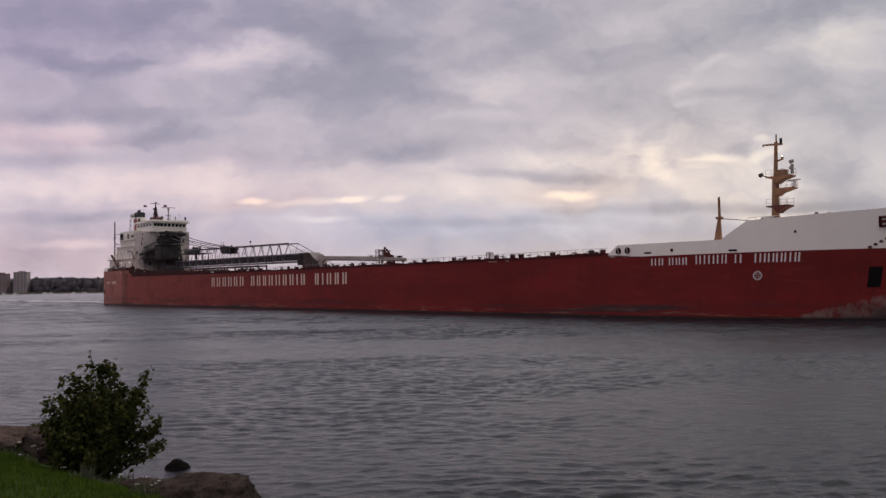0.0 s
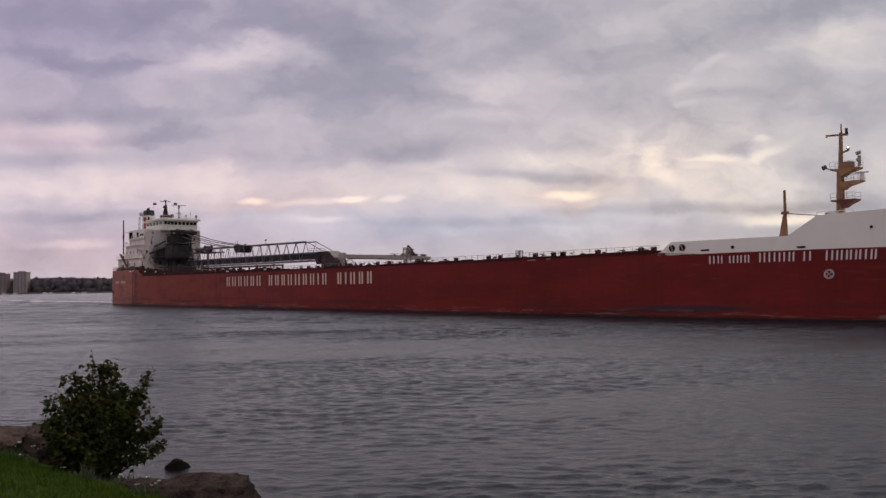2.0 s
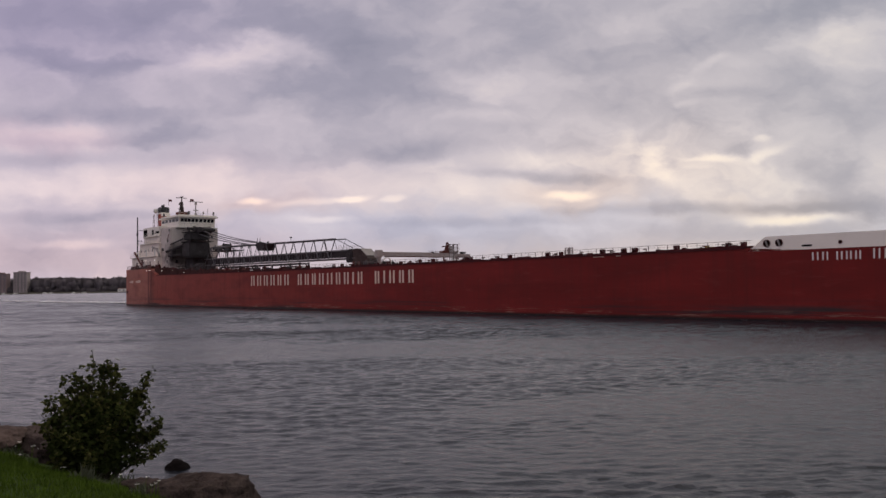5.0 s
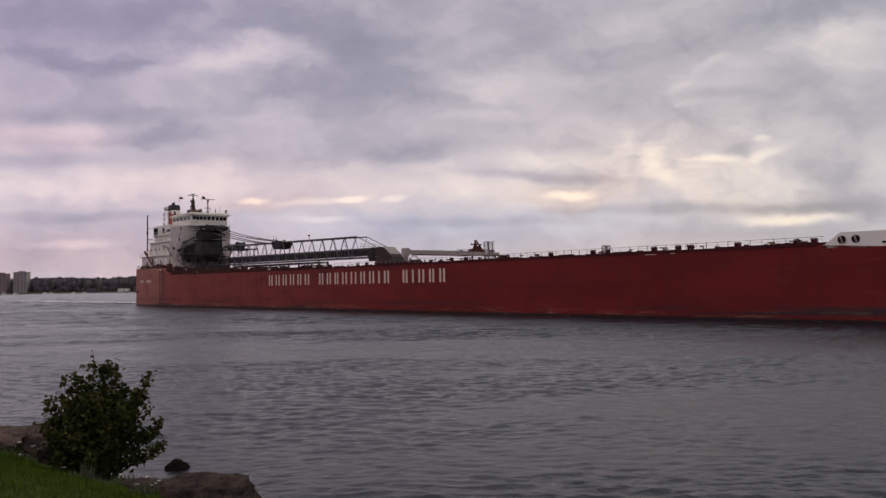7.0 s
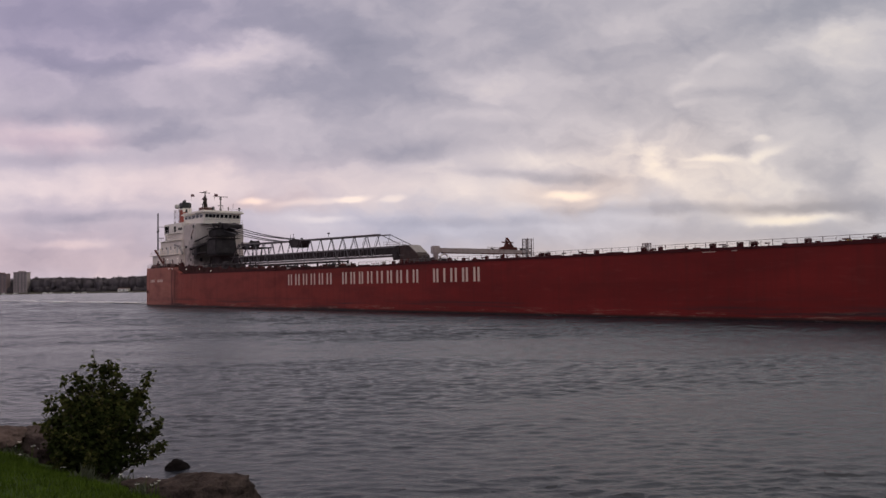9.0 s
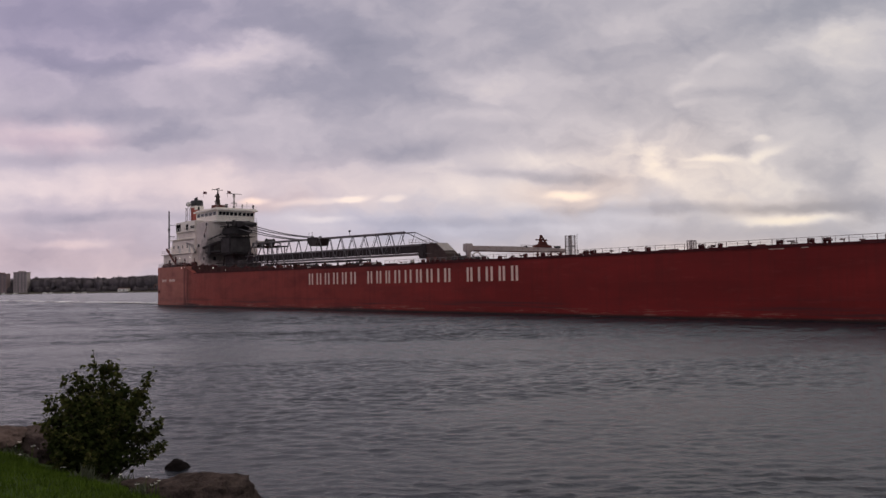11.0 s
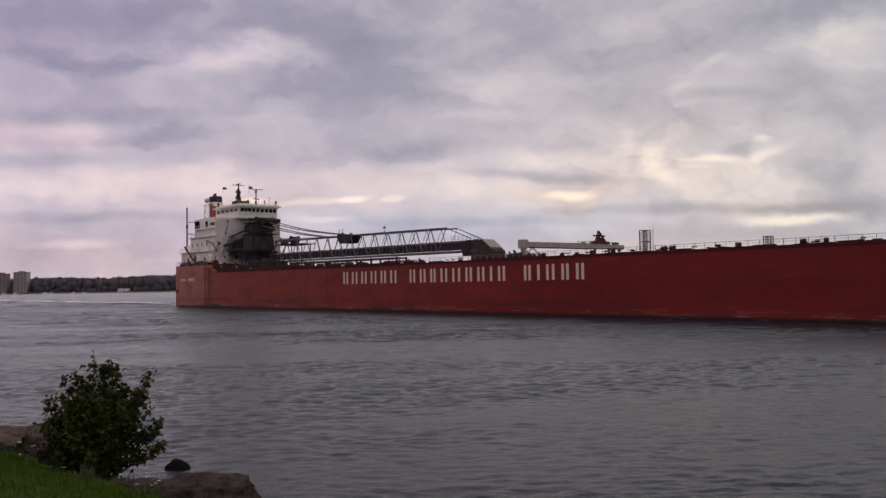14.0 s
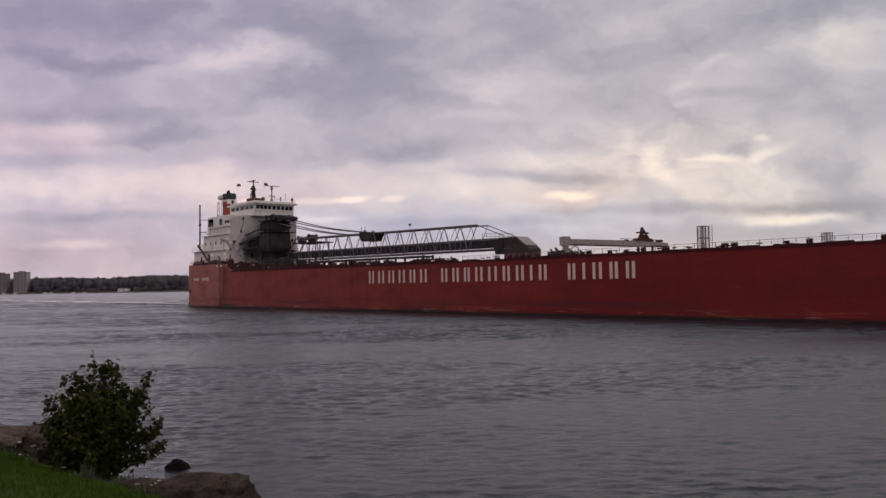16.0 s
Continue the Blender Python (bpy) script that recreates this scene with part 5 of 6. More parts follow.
        part("deck_gear", bm, rnd.choice((GRIME, GRIME, SOOT, DECKRED, BROWN)), ship)
    for s, z in ((9.2, 12.13), (15.6, 12.14)):
        bm = bmesh.new()
        bar(bm, (s, near(3.62), z), (s, near(3.48), z), 0.06, 0.06, 8)
        part("wall_lamp", bm, LAMP, ship, "small lit wall lamp")
    for s, z in ((19.0, 9.3), (21.0, 9.25), (27.5, 9.05), (34.8, 8.95), (41.0, 8.35)):
        bm = bmesh.new()
        o = 0.0 if s < 26 else 0.75
        bar(bm, (s, near(o), z), (s, near(o) - 0.08, z), 0.055, 0.055, 8)
        part("deck_light", bm, LAMP, ship, "small lit deck lamp")


build_deckhouse()


def build_tower():
    """The loop-belt tower and its machinery in front of the house: a jumble of sooty steel."""
    near = lambda o: o - HB
    bm = boxes((25.5, 30.6, near(6.8), near(12.1), 12.6, 16.4))
    bmesh.ops.bevel(bm, geom=bm.edges[:], offset=0.3, segments=2, affect="EDGES")
    tower = part("elevator_tower", bm, SOOT, ship, "soot-black conveyor tower before the deckhouse")
    part("tower_leg", boxes((25.8, 30.0, near(8.0), near(13.2), 7.6, 12.7)), SOOT, tower)
    bm = boxes((23.0, 27.6, near(8.4), near(13.8), 17.2, 19.0))
    bmesh.ops.bevel(bm, geom=bm.edges[:], offset=0.25, segments=2, affect="EDGES")
    part("upper_casing", bm, SOOT, tower)
    bm = bmesh.new()
    for o in (8.6, 13.6):
        bar(bm, (29.2, near(o), 7.6), (26.0, near(o), 20.3), 0.26, 0.22, 8)
        bar(bm, (23.4, near(o), 9.0), (26.0, near(o), 20.3), 0.2, 0.2, 8)
    bar(bm, (26.0, near(8.2), 20.2), (26.0, near(14.2), 20.2), 0.32, n=8)
    part("a_frame", bm, SOOT, tower)
    for o in (9.9, 13.9):
        bm = bmesh.new()
        bar(bm, (26.5, near(o) - 0.25, 20.0), (26.5, near(o) + 0.25, 20.0), 0.8, 0.8, 14)
        part("sheave", bm, SOOT, tower)
    # side chute and bent ducts
    bm = bmesh.new()
    bar(bm, (20.4, near(4.8), 14.2), (25.6, near(6.6), 15.4), 0.3, 0.4, 9)
    bar(bm, (21.6, near(4.9), 13.0), (25.6, near(6.8), 13.2), 0.22, 0.3, 9)
    box(bm, 22.3, 23.2, near(5.2), near(6.2), 12.6, 14.6)
    bar(bm, (22.6, near(5.0), 16.0), (25.8, near(7.0), 17.4), 0.16, 0.16, 7)
    part("side_chute", bm, SOOT, tower)
    bm = bmesh.new()
    bar(bm, (13.0, near(4.6), 15.8), (17.0, near(4.3), 15.1), 0.28, 0.28, 10)
    bar(bm, (16.9, near(4.3), 15.15), (18.6, near(4.3), 13.2), 0.28, 0.28, 10)
    part("side_duct", bm, COVER, tower, "grey bent ventilation duct").location.x = -1.6
    # platforms with rails
    for z, a, b, o0, o1 in ((12.3, 24.6, 31.6, 6.6, 13.5), (16.5, 25.0, 31.0, 6.8, 13.2), (19.2, 23.0, 27.5, 8.0, 14.5)):
        bm = boxes((a, b, near(o0), near(o1), z, z + 0.14))
        plat = part("platform", bm, SOOT, tower)
        bm = bmesh.new()
        o = o0
        while o < o1:
            bar(bm, (b, near(o), z), (b, near(o), z + 1.1), 0.035, n=5)
            o += 1.4
        for h in (0.55, 1.1):
            bar(bm, (b, near(o0), z + h), (b, near(o1), z + h), 0.03, n=5)
            bar(bm, (a, near(o0), z + h), (b, near(o0), z + h), 0.03, n=5)
        part("platform_rail", bm, SOOT, plat)
    # boom pivot machinery beside the truss's heel
    for s, o, z, r in ((31.4, 14.4, 15.1, 0.62), (34.2, 15.4, 15.25, 0.78)):
        bm = bmesh.new()
        bar(bm, (s, near(o) - 0.9, z), (s, near(o) + 0.9, z), r * 0.8, r * 0.8, 18)
        for y in (-0.95, 0.95):
            bar(bm, (s, near(o) + y - 0.06, z), (s, near(o) + y + 0.06, z), r, r, 18)
        winch = part("winch", bm, COVER if s < 33 else SOOT, tower, "cable winch drum with round side plates")
        part("winch_bed", boxes((s - 0.5, s + 0.5, near(o) - 0.8, near(o) + 0.8, 14.05, z - r * 0.75)), SOOT, winch)
    bm = boxes((29.8, 39.0, near(12.6), near(17.8), 13.9, 14.1))
    winch_deck = part("platform", bm, SOOT, tower)
    bm = bmesh.new()
    for k in range(6):
        bar(bm, (30.5 + 1.7 * k, near(12.7), 14.1), (30.5 + 1.7 * k, near(12.7), 15.1), 0.03, n=5)
        bar(bm, (39.0, near(12.7 + k), 14.1), (39.0, near(12.7 + k), 15.1), 0.03, n=5)
    bar(bm, (30.5, near(12.7), 15.1), (39.0, near(12.7), 15.1), 0.03, n=5)
    bar(bm, (39.0, near(12.7), 15.1), (39.0, near(17.7), 15.1), 0.03, n=5)
    part("platform_rail", bm, GREY, winch_deck)
    for s, o in ((30.5, 16.8), (35.0, 16.8), (38.6, 16.8), (38.6, 13.4)):
        bm = bmesh.new()
        bar(bm, (s, near(o), 7.6), (s, near(o), 14.0), 0.14, n=6)
        part("platform_post", bm, SOOT, tower)
    bm = bmesh.new()
    prism(bm, [(24.5, 18.7), (29.0, 19.0), (31.2, 19.3), (31.2, 19.9), (28.5, 20.5), (24.5, 20.7)], near(10.4), near(13.6))
    bmesh.ops.bevel(bm, geom=bm.edges[:], offset=0.12, segments=2, affect="EDGES")
    part("sheave_casing", bm, SOOT, tower, "dark tapered casing over the cable sheaves")
    bm = bmesh.new()
    for k in range(12):
        s = 31.5 + 2.3 * k
        bar(bm, (s, near(3.6), 7.7), (s, near(3.6), 10.2), 0.10, n=5)
        bar(bm, (s, near(3.6), 7.9), (s + 2.3, near(3.6), 10.0), 0.06, n=5)
    bar(bm, (30, near(3.6), 10.1), (58, near(3.6), 9.4), 0.12)
    part("side_truss", bm, SOOT, ship, "dark walkway truss along the deck")
    for s, o, w, h in ((33.5, 3.0, 2.2, 1.9), (40.5, 3.2, 1.8, 1.5), (47.0, 3.4, 2.6, 1.2), (54.0, 3.2, 1.6, 1.3), (36.5, 6.4, 2.6, 3.0), (44.0, 6.0, 2.2, 2.2)):
        bm = boxes((s, s + w, near(o) - 0.7, near(o) + 0.7, 7.6, 7.6 + h))
        bmesh.ops.bevel(bm, geom=bm.edges[:], offset=0.12, segments=1, affect="EDGES")
        part("machinery_box", bm, SOOT, ship)


build_tower()


# ---- wake ----
def build_wake():
    wake = tagged(new("wake"), "thin streak of white foam trailing behind the ship", "wake", kind="stuff")
    m = bpy.data.materials.new("wake_foam")
    m.use_nodes = True
    t = m.node_tree
    b = t.nodes["Principled BSDF"]
    b.inputs["Base Color"].default_value = (0.80, 0.78, 0.78, 1)
    b.inputs["Roughness"].default_value = 0.8
    pos = t.nodes.new("ShaderNodeTexCoord").outputs["Object"]
    mp = t.nodes.new("ShaderNodeMapping")
    mp.inputs["Scale"].default_value = (0.06, 0.5, 1)
    t.links.new(pos, mp.inputs[0])
    n = t.nodes.new("ShaderNodeTexNoise")
    n.inputs["Scale"].default_value, n.inputs["Detail"].default_value = 1.0, 8
    t.links.new(mp.outputs[0], n.inputs["Vector"])
    r = t.nodes.new("ShaderNodeMapRange")
    r.inputs["From Min"].default_value, r.inputs["From Max"].default_value = 0.40, 0.60
    r.inputs["To Max"].default_value = 0.8
    t.links.new(n.outputs["Fac"], r.inputs["Value"])
    t.links.new(r.outputs[0], b.inputs["Alpha"])
    rnd = random.Random(4)
    bm = bmesh.new()
    for k in range(120):
        s = -4 - 300 * (k / 120) ** 1.2 - rnd.random() * 4
        half = 2.0 + 0.018 * -s
        y = rnd.gauss(0.0, half * 0.5) - 1.0
        L, w = rnd.uniform(6, 20), rnd.uniform(0.4, 1.6)
        ring = []
        for j in range(10):
            a = j * math.tau / 10
            q = rnd.uniform(0.7, 1.15)
            ring.append(bm.verts.new((s + L * q * math.cos(a), y + w * q * math.sin(a), 0.30 + 0.0006 * k)))
        bm.faces.new(ring)
    for k in range(40):
        s = -1.0 - 45 * rnd.random()
        y = rnd.gauss(-2.0, 1.6)
        L, w = rnd.uniform(2, 7), rnd.uniform(0.25, 0.9)
        bm.faces.new([bm.verts.new((s + L * rnd.uniform(0.7, 1.1) * math.cos(j * math.tau / 9), y + w * math.sin(j * math.tau / 9), 0.38 + 0.0005 * k)) for j in range(9)])
    foam = part("foam", bm, m, wake)
    # foam along the hull's foot
    bm = bmesh.new()
    for k in range(14):
        s = rnd.uniform(2, 214)
        y = -(HB - inset(s)) - rnd.uniform(0.05, 0.35)
        L, w = rnd.uniform(0.4, 1.6), rnd.uniform(0.04, 0.10)
        ring = [bm.verts.new((s + L * math.cos(j * math.tau / 8) * rnd.uniform(0.7, 1.1), y + w * math.sin(j * math.tau / 8), 0.10 + 0.0003 * k)) for j in range(8)]
        bm.faces.new(ring)
    part("bow_wash", bm, m, wake)
    return wake


wake = build_wake()


# ---- near bank ----
EDGE = ((-60, 34), (-14, 20.2), (-8.75, 16.05), (-7.88, 15.25), (-6.78, 14.3), (-6.05, 13.75), (-5.35, 13.2), (-4.58, 12.55), (-4.1, 12.1), (-2.5, 10.2), (0, 7.2), (5, 5.2), (60, 2.0))


def bank_edge(x):
    for (a, ya), (b, yb) in zip(EDGE, EDGE[1:]):
        if a <= x <= b:
            return ya + (yb - ya) * (x - a) / (b - a)
    return 2.0


def bank_height(x, y):
    d = bank_edge(x) - y
    bumps = 0.05 * noise.noise(Vector((x * 0.5, y * 0.5, 0))) + 0.03 * noise.noise(Vector((x * 2.1, y * 2.1, 3)))
    if d > 0:
        return min(2.6, 0.95 + 0.18 * d) + bumps
    if d > -2.2:
        return 0.95 + 0.22 * d + bumps
    return max(-1.5, 0.466 + 0.75 * (d + 2.2)) + bumps


def build_bank():
    bm = bmesh.new()
    xs = [-60, -45, -32, -24, -18] + [-15 + 0.3 * k for k in range(60)] + [4, 6, 9, 14, 22, 35, 60]
    ys = [-40, -25, -15, -8, -3] + [0.3 * k for k in range(0, 78)] + [26, 30, 36, 42]
    grid = [[bm.verts.new((x, y, bank_height(x, y))) for y in ys] for x in xs]
    for a, b in zip(grid, grid[1:]):
        for k in range(len(ys) - 1):
            bm.faces.new((a[k], b[k], b[k + 1], a[k + 1]))
    for f in bm.faces:
        f.smooth = True
    return tagged(link("ground", bm, GRASS_SOIL), "grassy river bank sloping to the water", "ground", kind="structure")


build_bank()


def build_grass():
    rnd = random.Random(11)
    verts, faces = [], []
    for k in range(32000):
        x = rnd.uniform(-11.5, -3.0)
        y = bank_edge(x) + 0.45 * rnd.random() - rnd.random() ** 1.5 * 5.4
        z = bank_height(x, y)
        h, w = rnd.uniform(0.04, 0.10), rnd.uniform(0.006, 0.012)
        if rnd.random() < 0.06:
            h *= 2.0
        a = rnd.uniform(0, math.tau)
        dx, dy = math.cos(a) * w, math.sin(a) * w
        lx, ly = rnd.gauss(0, 0.04), rnd.gauss(0, 0.04)
        i = len(verts)
        verts += [(x - dx, y - dy, z - 0.01), (x + dx, y + dy, z - 0.01), (x + lx, y + ly, z + h)]
        faces.append((i, i + 1, i + 2))
    me = bpy.data.meshes.new("grass")
    me.from_pydata(verts, [], faces)
    me.materials.append(BLADE)
    tagged(new("grass", me), "short green grass on the river bank", "grass", kind="stuff")


build_grass()


def boulder(name, x, y, z, sx, sy, sz, seed, mat, label, turn=0, tilt=0, boxy=0.62):
    bm = bmesh.new()
    bmesh.ops.create_icosphere(bm, subdivisions=5, radius=1)
    off = Vector((seed * 7.3, seed * 3.1, seed * 1.7))
    for v in bm.verts:
        p = v.co.copy()
        k = max(abs(p.x), abs(p.y), abs(p.z))
        p = p.lerp(p / k * 0.82, boxy)
        q = Vector((p.x * 1.7, p.y * 1.7, p.z * 0.6))
        cut = 0.16 * noise.noise(p * 1.3 + off) + 0.09 * noise.noise(p * 3.1 + off) + 0.07 * noise.noise(q * 5 + off) + 0.045 * noise.noise(q * 12 + off) + 0.015 * noise.noise(p * 23 + off)
        p *= 1 + cut
        v.co = (p.x * sx, p.y * sy, p.z * sz)
    for f in bm.faces:
        f.smooth = True
    ob = link(name, bm, mat)
    ob.matrix_basis = pose(x, y, z, tilt, 0, turn)
    return tagged(ob, label, "rock", "rocks along the bank")


boulder("boulder", -4.15, 13.75, 0.53, 1.10, 0.66, 0.57, 1, ROCK, "large brown weathered boulder at the water's edge", 12, 0, 0.58)
boulder("boulder", -9.72, 17.1, 1.10, 0.95, 0.6, 0.30, 2, SLAB, "flat brown slab of rock lying on darker stone", -18, 4, 0.5)
boulder("boulder", -9.05, 17.55, 0.72, 1.15, 0.6, 0.60, 8, DULLROCK, "dark brown rock under the slab beside the bush", -10, 0, 0.5)
boulder("rock", -6.32, 19.1, -0.08, 0.30, 0.24, 0.30, 3, WETROCK, "small wet dark rock in the shallows", 30, 0, -0.1)
boulder("rock", -5.25, 13.9, 0.78, 0.34, 0.3, 0.22, 4, ROCK, "small brown rock beside the big boulder", 40)
boulder("rock", -7.9, 16.4, 0.95, 0.35, 0.3, 0.25, 5, ROCK, "small brown rock at the bush's foot", 10)
boulder("rock", -3.3, 12.6, 0.3, 0.6, 0.5, 0.4, 6, ROCK, "brown rock low on the bank", 70)
boulder("rock", -11.6, 18.6, 0.9, 0.9, 0.6, 0.5, 7, ROCK, "brown rock on the bank", 25)


def build_bush():
    base = Vector((-6.49, 15.2, 0.60))
    bush = tagged(new("bush"), "dense dark green leafy bush with browning tips on the bank", "bush")
    bush.location = base
    rnd = random.Random(5)
    # tips of the main stems: sideways, depth, height
    tips = [(-0.12, 0.0, 2.36), (0.2, 0.0, 2.30), (0.05, 0.05, 2.2), (0.33, 0.0, 2.12), (-0.54, 0.1, 2.13), (-0.40, 0.0, 2.0), (-0.75, 0.0, 1.98), (-0.66, 0.2, 1.75),
            (0.98, 0.0, 2.07), (0.88, 0.05, 1.9), (0.78, -0.1, 1.72), (0.92, 0.1, 1.55), (1.2, 0.0, 1.15), (1.06, 0.1, 1.0), (1.23, -0.05, 0.7), (1.05, -0.1, 0.55), (-1.12, 0.0, 1.32), (-1.0, 0.05, 1.55), (-1.0, -0.1, 1.1), (-0.78, 0.1, 0.8),
            (-0.2, 0.5, 1.95), (0.3, 0.6, 1.75), (-0.55, -0.4, 1.7), (-0.15, -0.6, 1.75), (0.25, -0.5, 1.7), (0.45, -0.7, 1.2), (-0.8, -0.5, 1.15), (-0.2, -0.9, 1.1), (0.2, -0.9, 0.7), (-0.5, -0.7, 0.6), (-0.6, 0.1, 0.45), (0.62, -0.4, 1.4), (0.4, 0.1, 1.85), (-0.3, 0.0, 1.85), (0.75, 0.2, 0.9), (-0.9, 0.0, 1.3), (0.1, 0.0, 1.95)]
    verts, faces = [], []

    tip_verts, tip_faces = [], []

    def leaf(p, size, verts=verts, faces=faces):
        """One folded leaf: four triangles along a midrib."""
        a, e = rnd.uniform(0, math.tau), rnd.uniform(-0.9, 0.5)
        d = Vector((math.cos(a) * math.cos(e), math.sin(a) * math.cos(e), math.sin(e)))
        s = d.cross(Vector((rnd.gauss(0, 1), rnd.gauss(0, 1), rnd.gauss(0, 1)))).normalized()
        u = d.cross(s)
        i = len(verts)
        verts.extend([p, p + d * size * 0.5 + s * size * 0.34 + u * size * 0.12, p + d * size, p + d * size * 0.5 - s * size * 0.34 + u * size * 0.12])
        faces.extend([(i, i + 1, i + 2), (i, i + 2, i + 3)])

    for tip in tips:
        tip = Vector(tip)
        knee = tip * 0.5 + Vector((rnd.gauss(0, 0.06), rnd.gauss(0, 0.06), 0.08))
        stems = bmesh.new()
        bar(stems, (tip.x * 0.08, tip.y * 0.08, -0.05), knee, 0.028, 0.016, 5)
        bar(stems, knee, tip, 0.016, 0.005, 5)
        sparse = tip.x > 0.85
        for k in range(8 if sparse else 14):
            f = (0.55 if sparse else 0.25) + (0.42 if sparse else 0.72) * rnd.random()
            c = knee.lerp(tip, (f - 0.5) * 2) if f > 0.5 else knee * (f * 2)
            reach = 0.28 * (1.08 - f)
            end = c + Vector((rnd.gauss(0, reach), rnd.gauss(0, reach), rnd.gauss(0.06, reach * 0.6)))
            end.z = max(0.12, end.z)
            bar(stems, c, end, 0.008, 0.003, 4)
            for j in range(13 if sparse else 17):
                g = rnd.uniform(0.15, 1.05)
                # many leaves towards a tip take the lighter colour
                near_tip = f > 0.6 and rnd.random() < 0.55
                leaf(c.lerp(end, g) + Vector((rnd.gauss(0, 0.045), rnd.gauss(0, 0.045), rnd.gauss(0, 0.045))), rnd.uniform(0.06, 0.125), *((tip_verts, tip_faces) if near_tip else (verts, faces)))
        for j in range(26):
            g = rnd.uniform(0.3, 1.0)
            c = knee.lerp(tip, (g - 0.5) * 2) if g > 0.5 else knee * (g * 2)
            leaf(c + Vector((rnd.gauss(0, 0.05), rnd.gauss(0, 0.05), rnd.gauss(0, 0.04))), rnd.uniform(0.06, 0.12), *((tip_verts, tip_faces) if g > 0.65 else (verts, faces)))
        part("stem", stems, TWIG, bush)
    stems = bmesh.new()
    bar(stems, (-0.1, 0, 2.2), (-0.14, 0, 2.5), 0.006, 0.004, 4)
    for p in ((-0.15, 0, 2.5), (-0.10, 0, 2.52), (-0.14, 0, 2.42)):
        leaf(Vector(p), 0.07)
    part("stem", stems, TWIG, bush)
    # the dense inside, in the darker leaf colour that stands for its shade
    for k in range(4200):
        a, e, q = rnd.uniform(0, math.tau), math.asin(rnd.uniform(-1, 1)), rnd.random() ** 0.4
        p = Vector((0.80 * q * math.cos(a) * math.cos(e) - 0.10, 0.8 * q * math.sin(a) * math.cos(e), 0.88 + 0.80 * q * math.sin(e)))
        if noise.noise(p * 2.6 + Vector((3, 1, 7))) > -0.28:
            leaf(p, rnd.uniform(0.07, 0.13))
    me = bpy.data.meshes.new("leaves")
    me.from_pydata([tuple(v) for v in verts], [], faces)
    me.materials.append(LEAF)
    crown = new("leaves", me)
    crown.parent = bush
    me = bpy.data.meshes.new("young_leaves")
    me.from_pydata([tuple(v) for v in tip_verts], [], tip_faces)
    me.materials.append(TIP_LEAF)
    shoots = tagged(new("young_leaves", me), "olive-brown leaves at the tips, painted lighter than the shaded inside")
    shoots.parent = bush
    return bush


bush = build_bush()


def build_flowers():
    rnd = random.Random(8)
    bm = bmesh.new()
    spots = [(-8.9, 16.7), (-8.75, 16.55), (-9.2, 16.95), (-8.6, 16.85), (-9.5, 17.0), (-8.35, 16.3), (-8.2, 16.6), (-7.9, 16.2), (-7.6, 16.0), (-8.5, 16.9), (-7.1, 15.6), (-6.9, 15.2), (-4.9, 13.2), (-4.75, 13.0), (-4.6, 12.9), (-4.85, 12.7), (-5.2, 12.9), (-6.3, 13.3), (-8.0, 15.2), (-8.8, 16.7), (-4.55, 12.6), (-7.3, 15.9)]
    green = bmesh.new()
    for x, y in spots:
        z = bank_height(x, y)
        h = rnd.uniform(0.14, 0.32)
        bar(green, (x, y, z - 0.02), (x + 0.02, y, z + h), 0.006, 0.004, 4)
        for j in range(6):
            a, r = rnd.uniform(0, math.tau), rnd.uniform(0, 0.04)
            c = (x + 0.02 + r * math.cos(a), y + r * math.sin(a), z + h + rnd.uniform(0, 0.015))
            bmesh.ops.create_icosphere(bm, subdivisions=1, radius=0.0075, matrix=Matrix.Translation(c))
    flowers = tagged(new("wild_flowers"), "scattered white wild flowers in the bank's grass", "flower", kind="stuff")
    part("stalks", green, BLADE, flowers)
    part("blossoms", bm, PETAL, flowers)


build_flowers()


def build_low_plants():
    """Small grey-green weeds under the bush and over the boulders."""
    rnd = random.Random(21)
    for cx, cy, r, n in ((-5.6, 14.3, 0.32, 260), (-7.3, 15.9, 0.3, 200), (-4.9, 13.2, 0.25, 160), (-8.9, 16.6, 0.35, 200), (-6.3, 14.2, 0.3, 200)):
        verts, faces = [], []
        for k in range(n):
            a, q = rnd.uniform(0, math.tau), r * math.sqrt(rnd.random())
            x, y = q * math.cos(a), q * math.sin(a)
            z = bank_height(cx + x, cy + y)
            h = rnd.uniform(0.08, 0.3) * (1.2 - q / r)
            b, w = rnd.uniform(0, math.tau), rnd.uniform(0.008, 0.02)
            lx, ly = rnd.gauss(0, 0.08), rnd.gauss(0, 0.08)
            i = len(verts)
            verts += [(x, y, z), (x + lx * 0.5 + w * math.cos(b), y + ly * 0.5 + w * math.sin(b), z + h * 0.6), (x + lx, y + ly, z + h), (x + lx * 0.5 - w * math.cos(b), y + ly * 0.5 - w * math.sin(b), z + h * 0.6)]
            faces += [(i, i + 1, i + 2), (i, i + 2, i + 3)]
        me = bpy.data.meshes.new("weed_clump")
        me.from_pydata(verts, [], faces)
        me.materials.append(WEED)
        ob = tagged(new("weed_clump", me), "grey-green clump of weeds on the bank", "weeds", "weeds on the bank")
        ob.location = (cx, cy, 0)


WEED = material("grey_green_weeds", (0.075, 0.085, 0.05), 0.9, scale=4, spread=0.4)
build_low_plants()


# ---- far shore ----
FAR = 1500.0


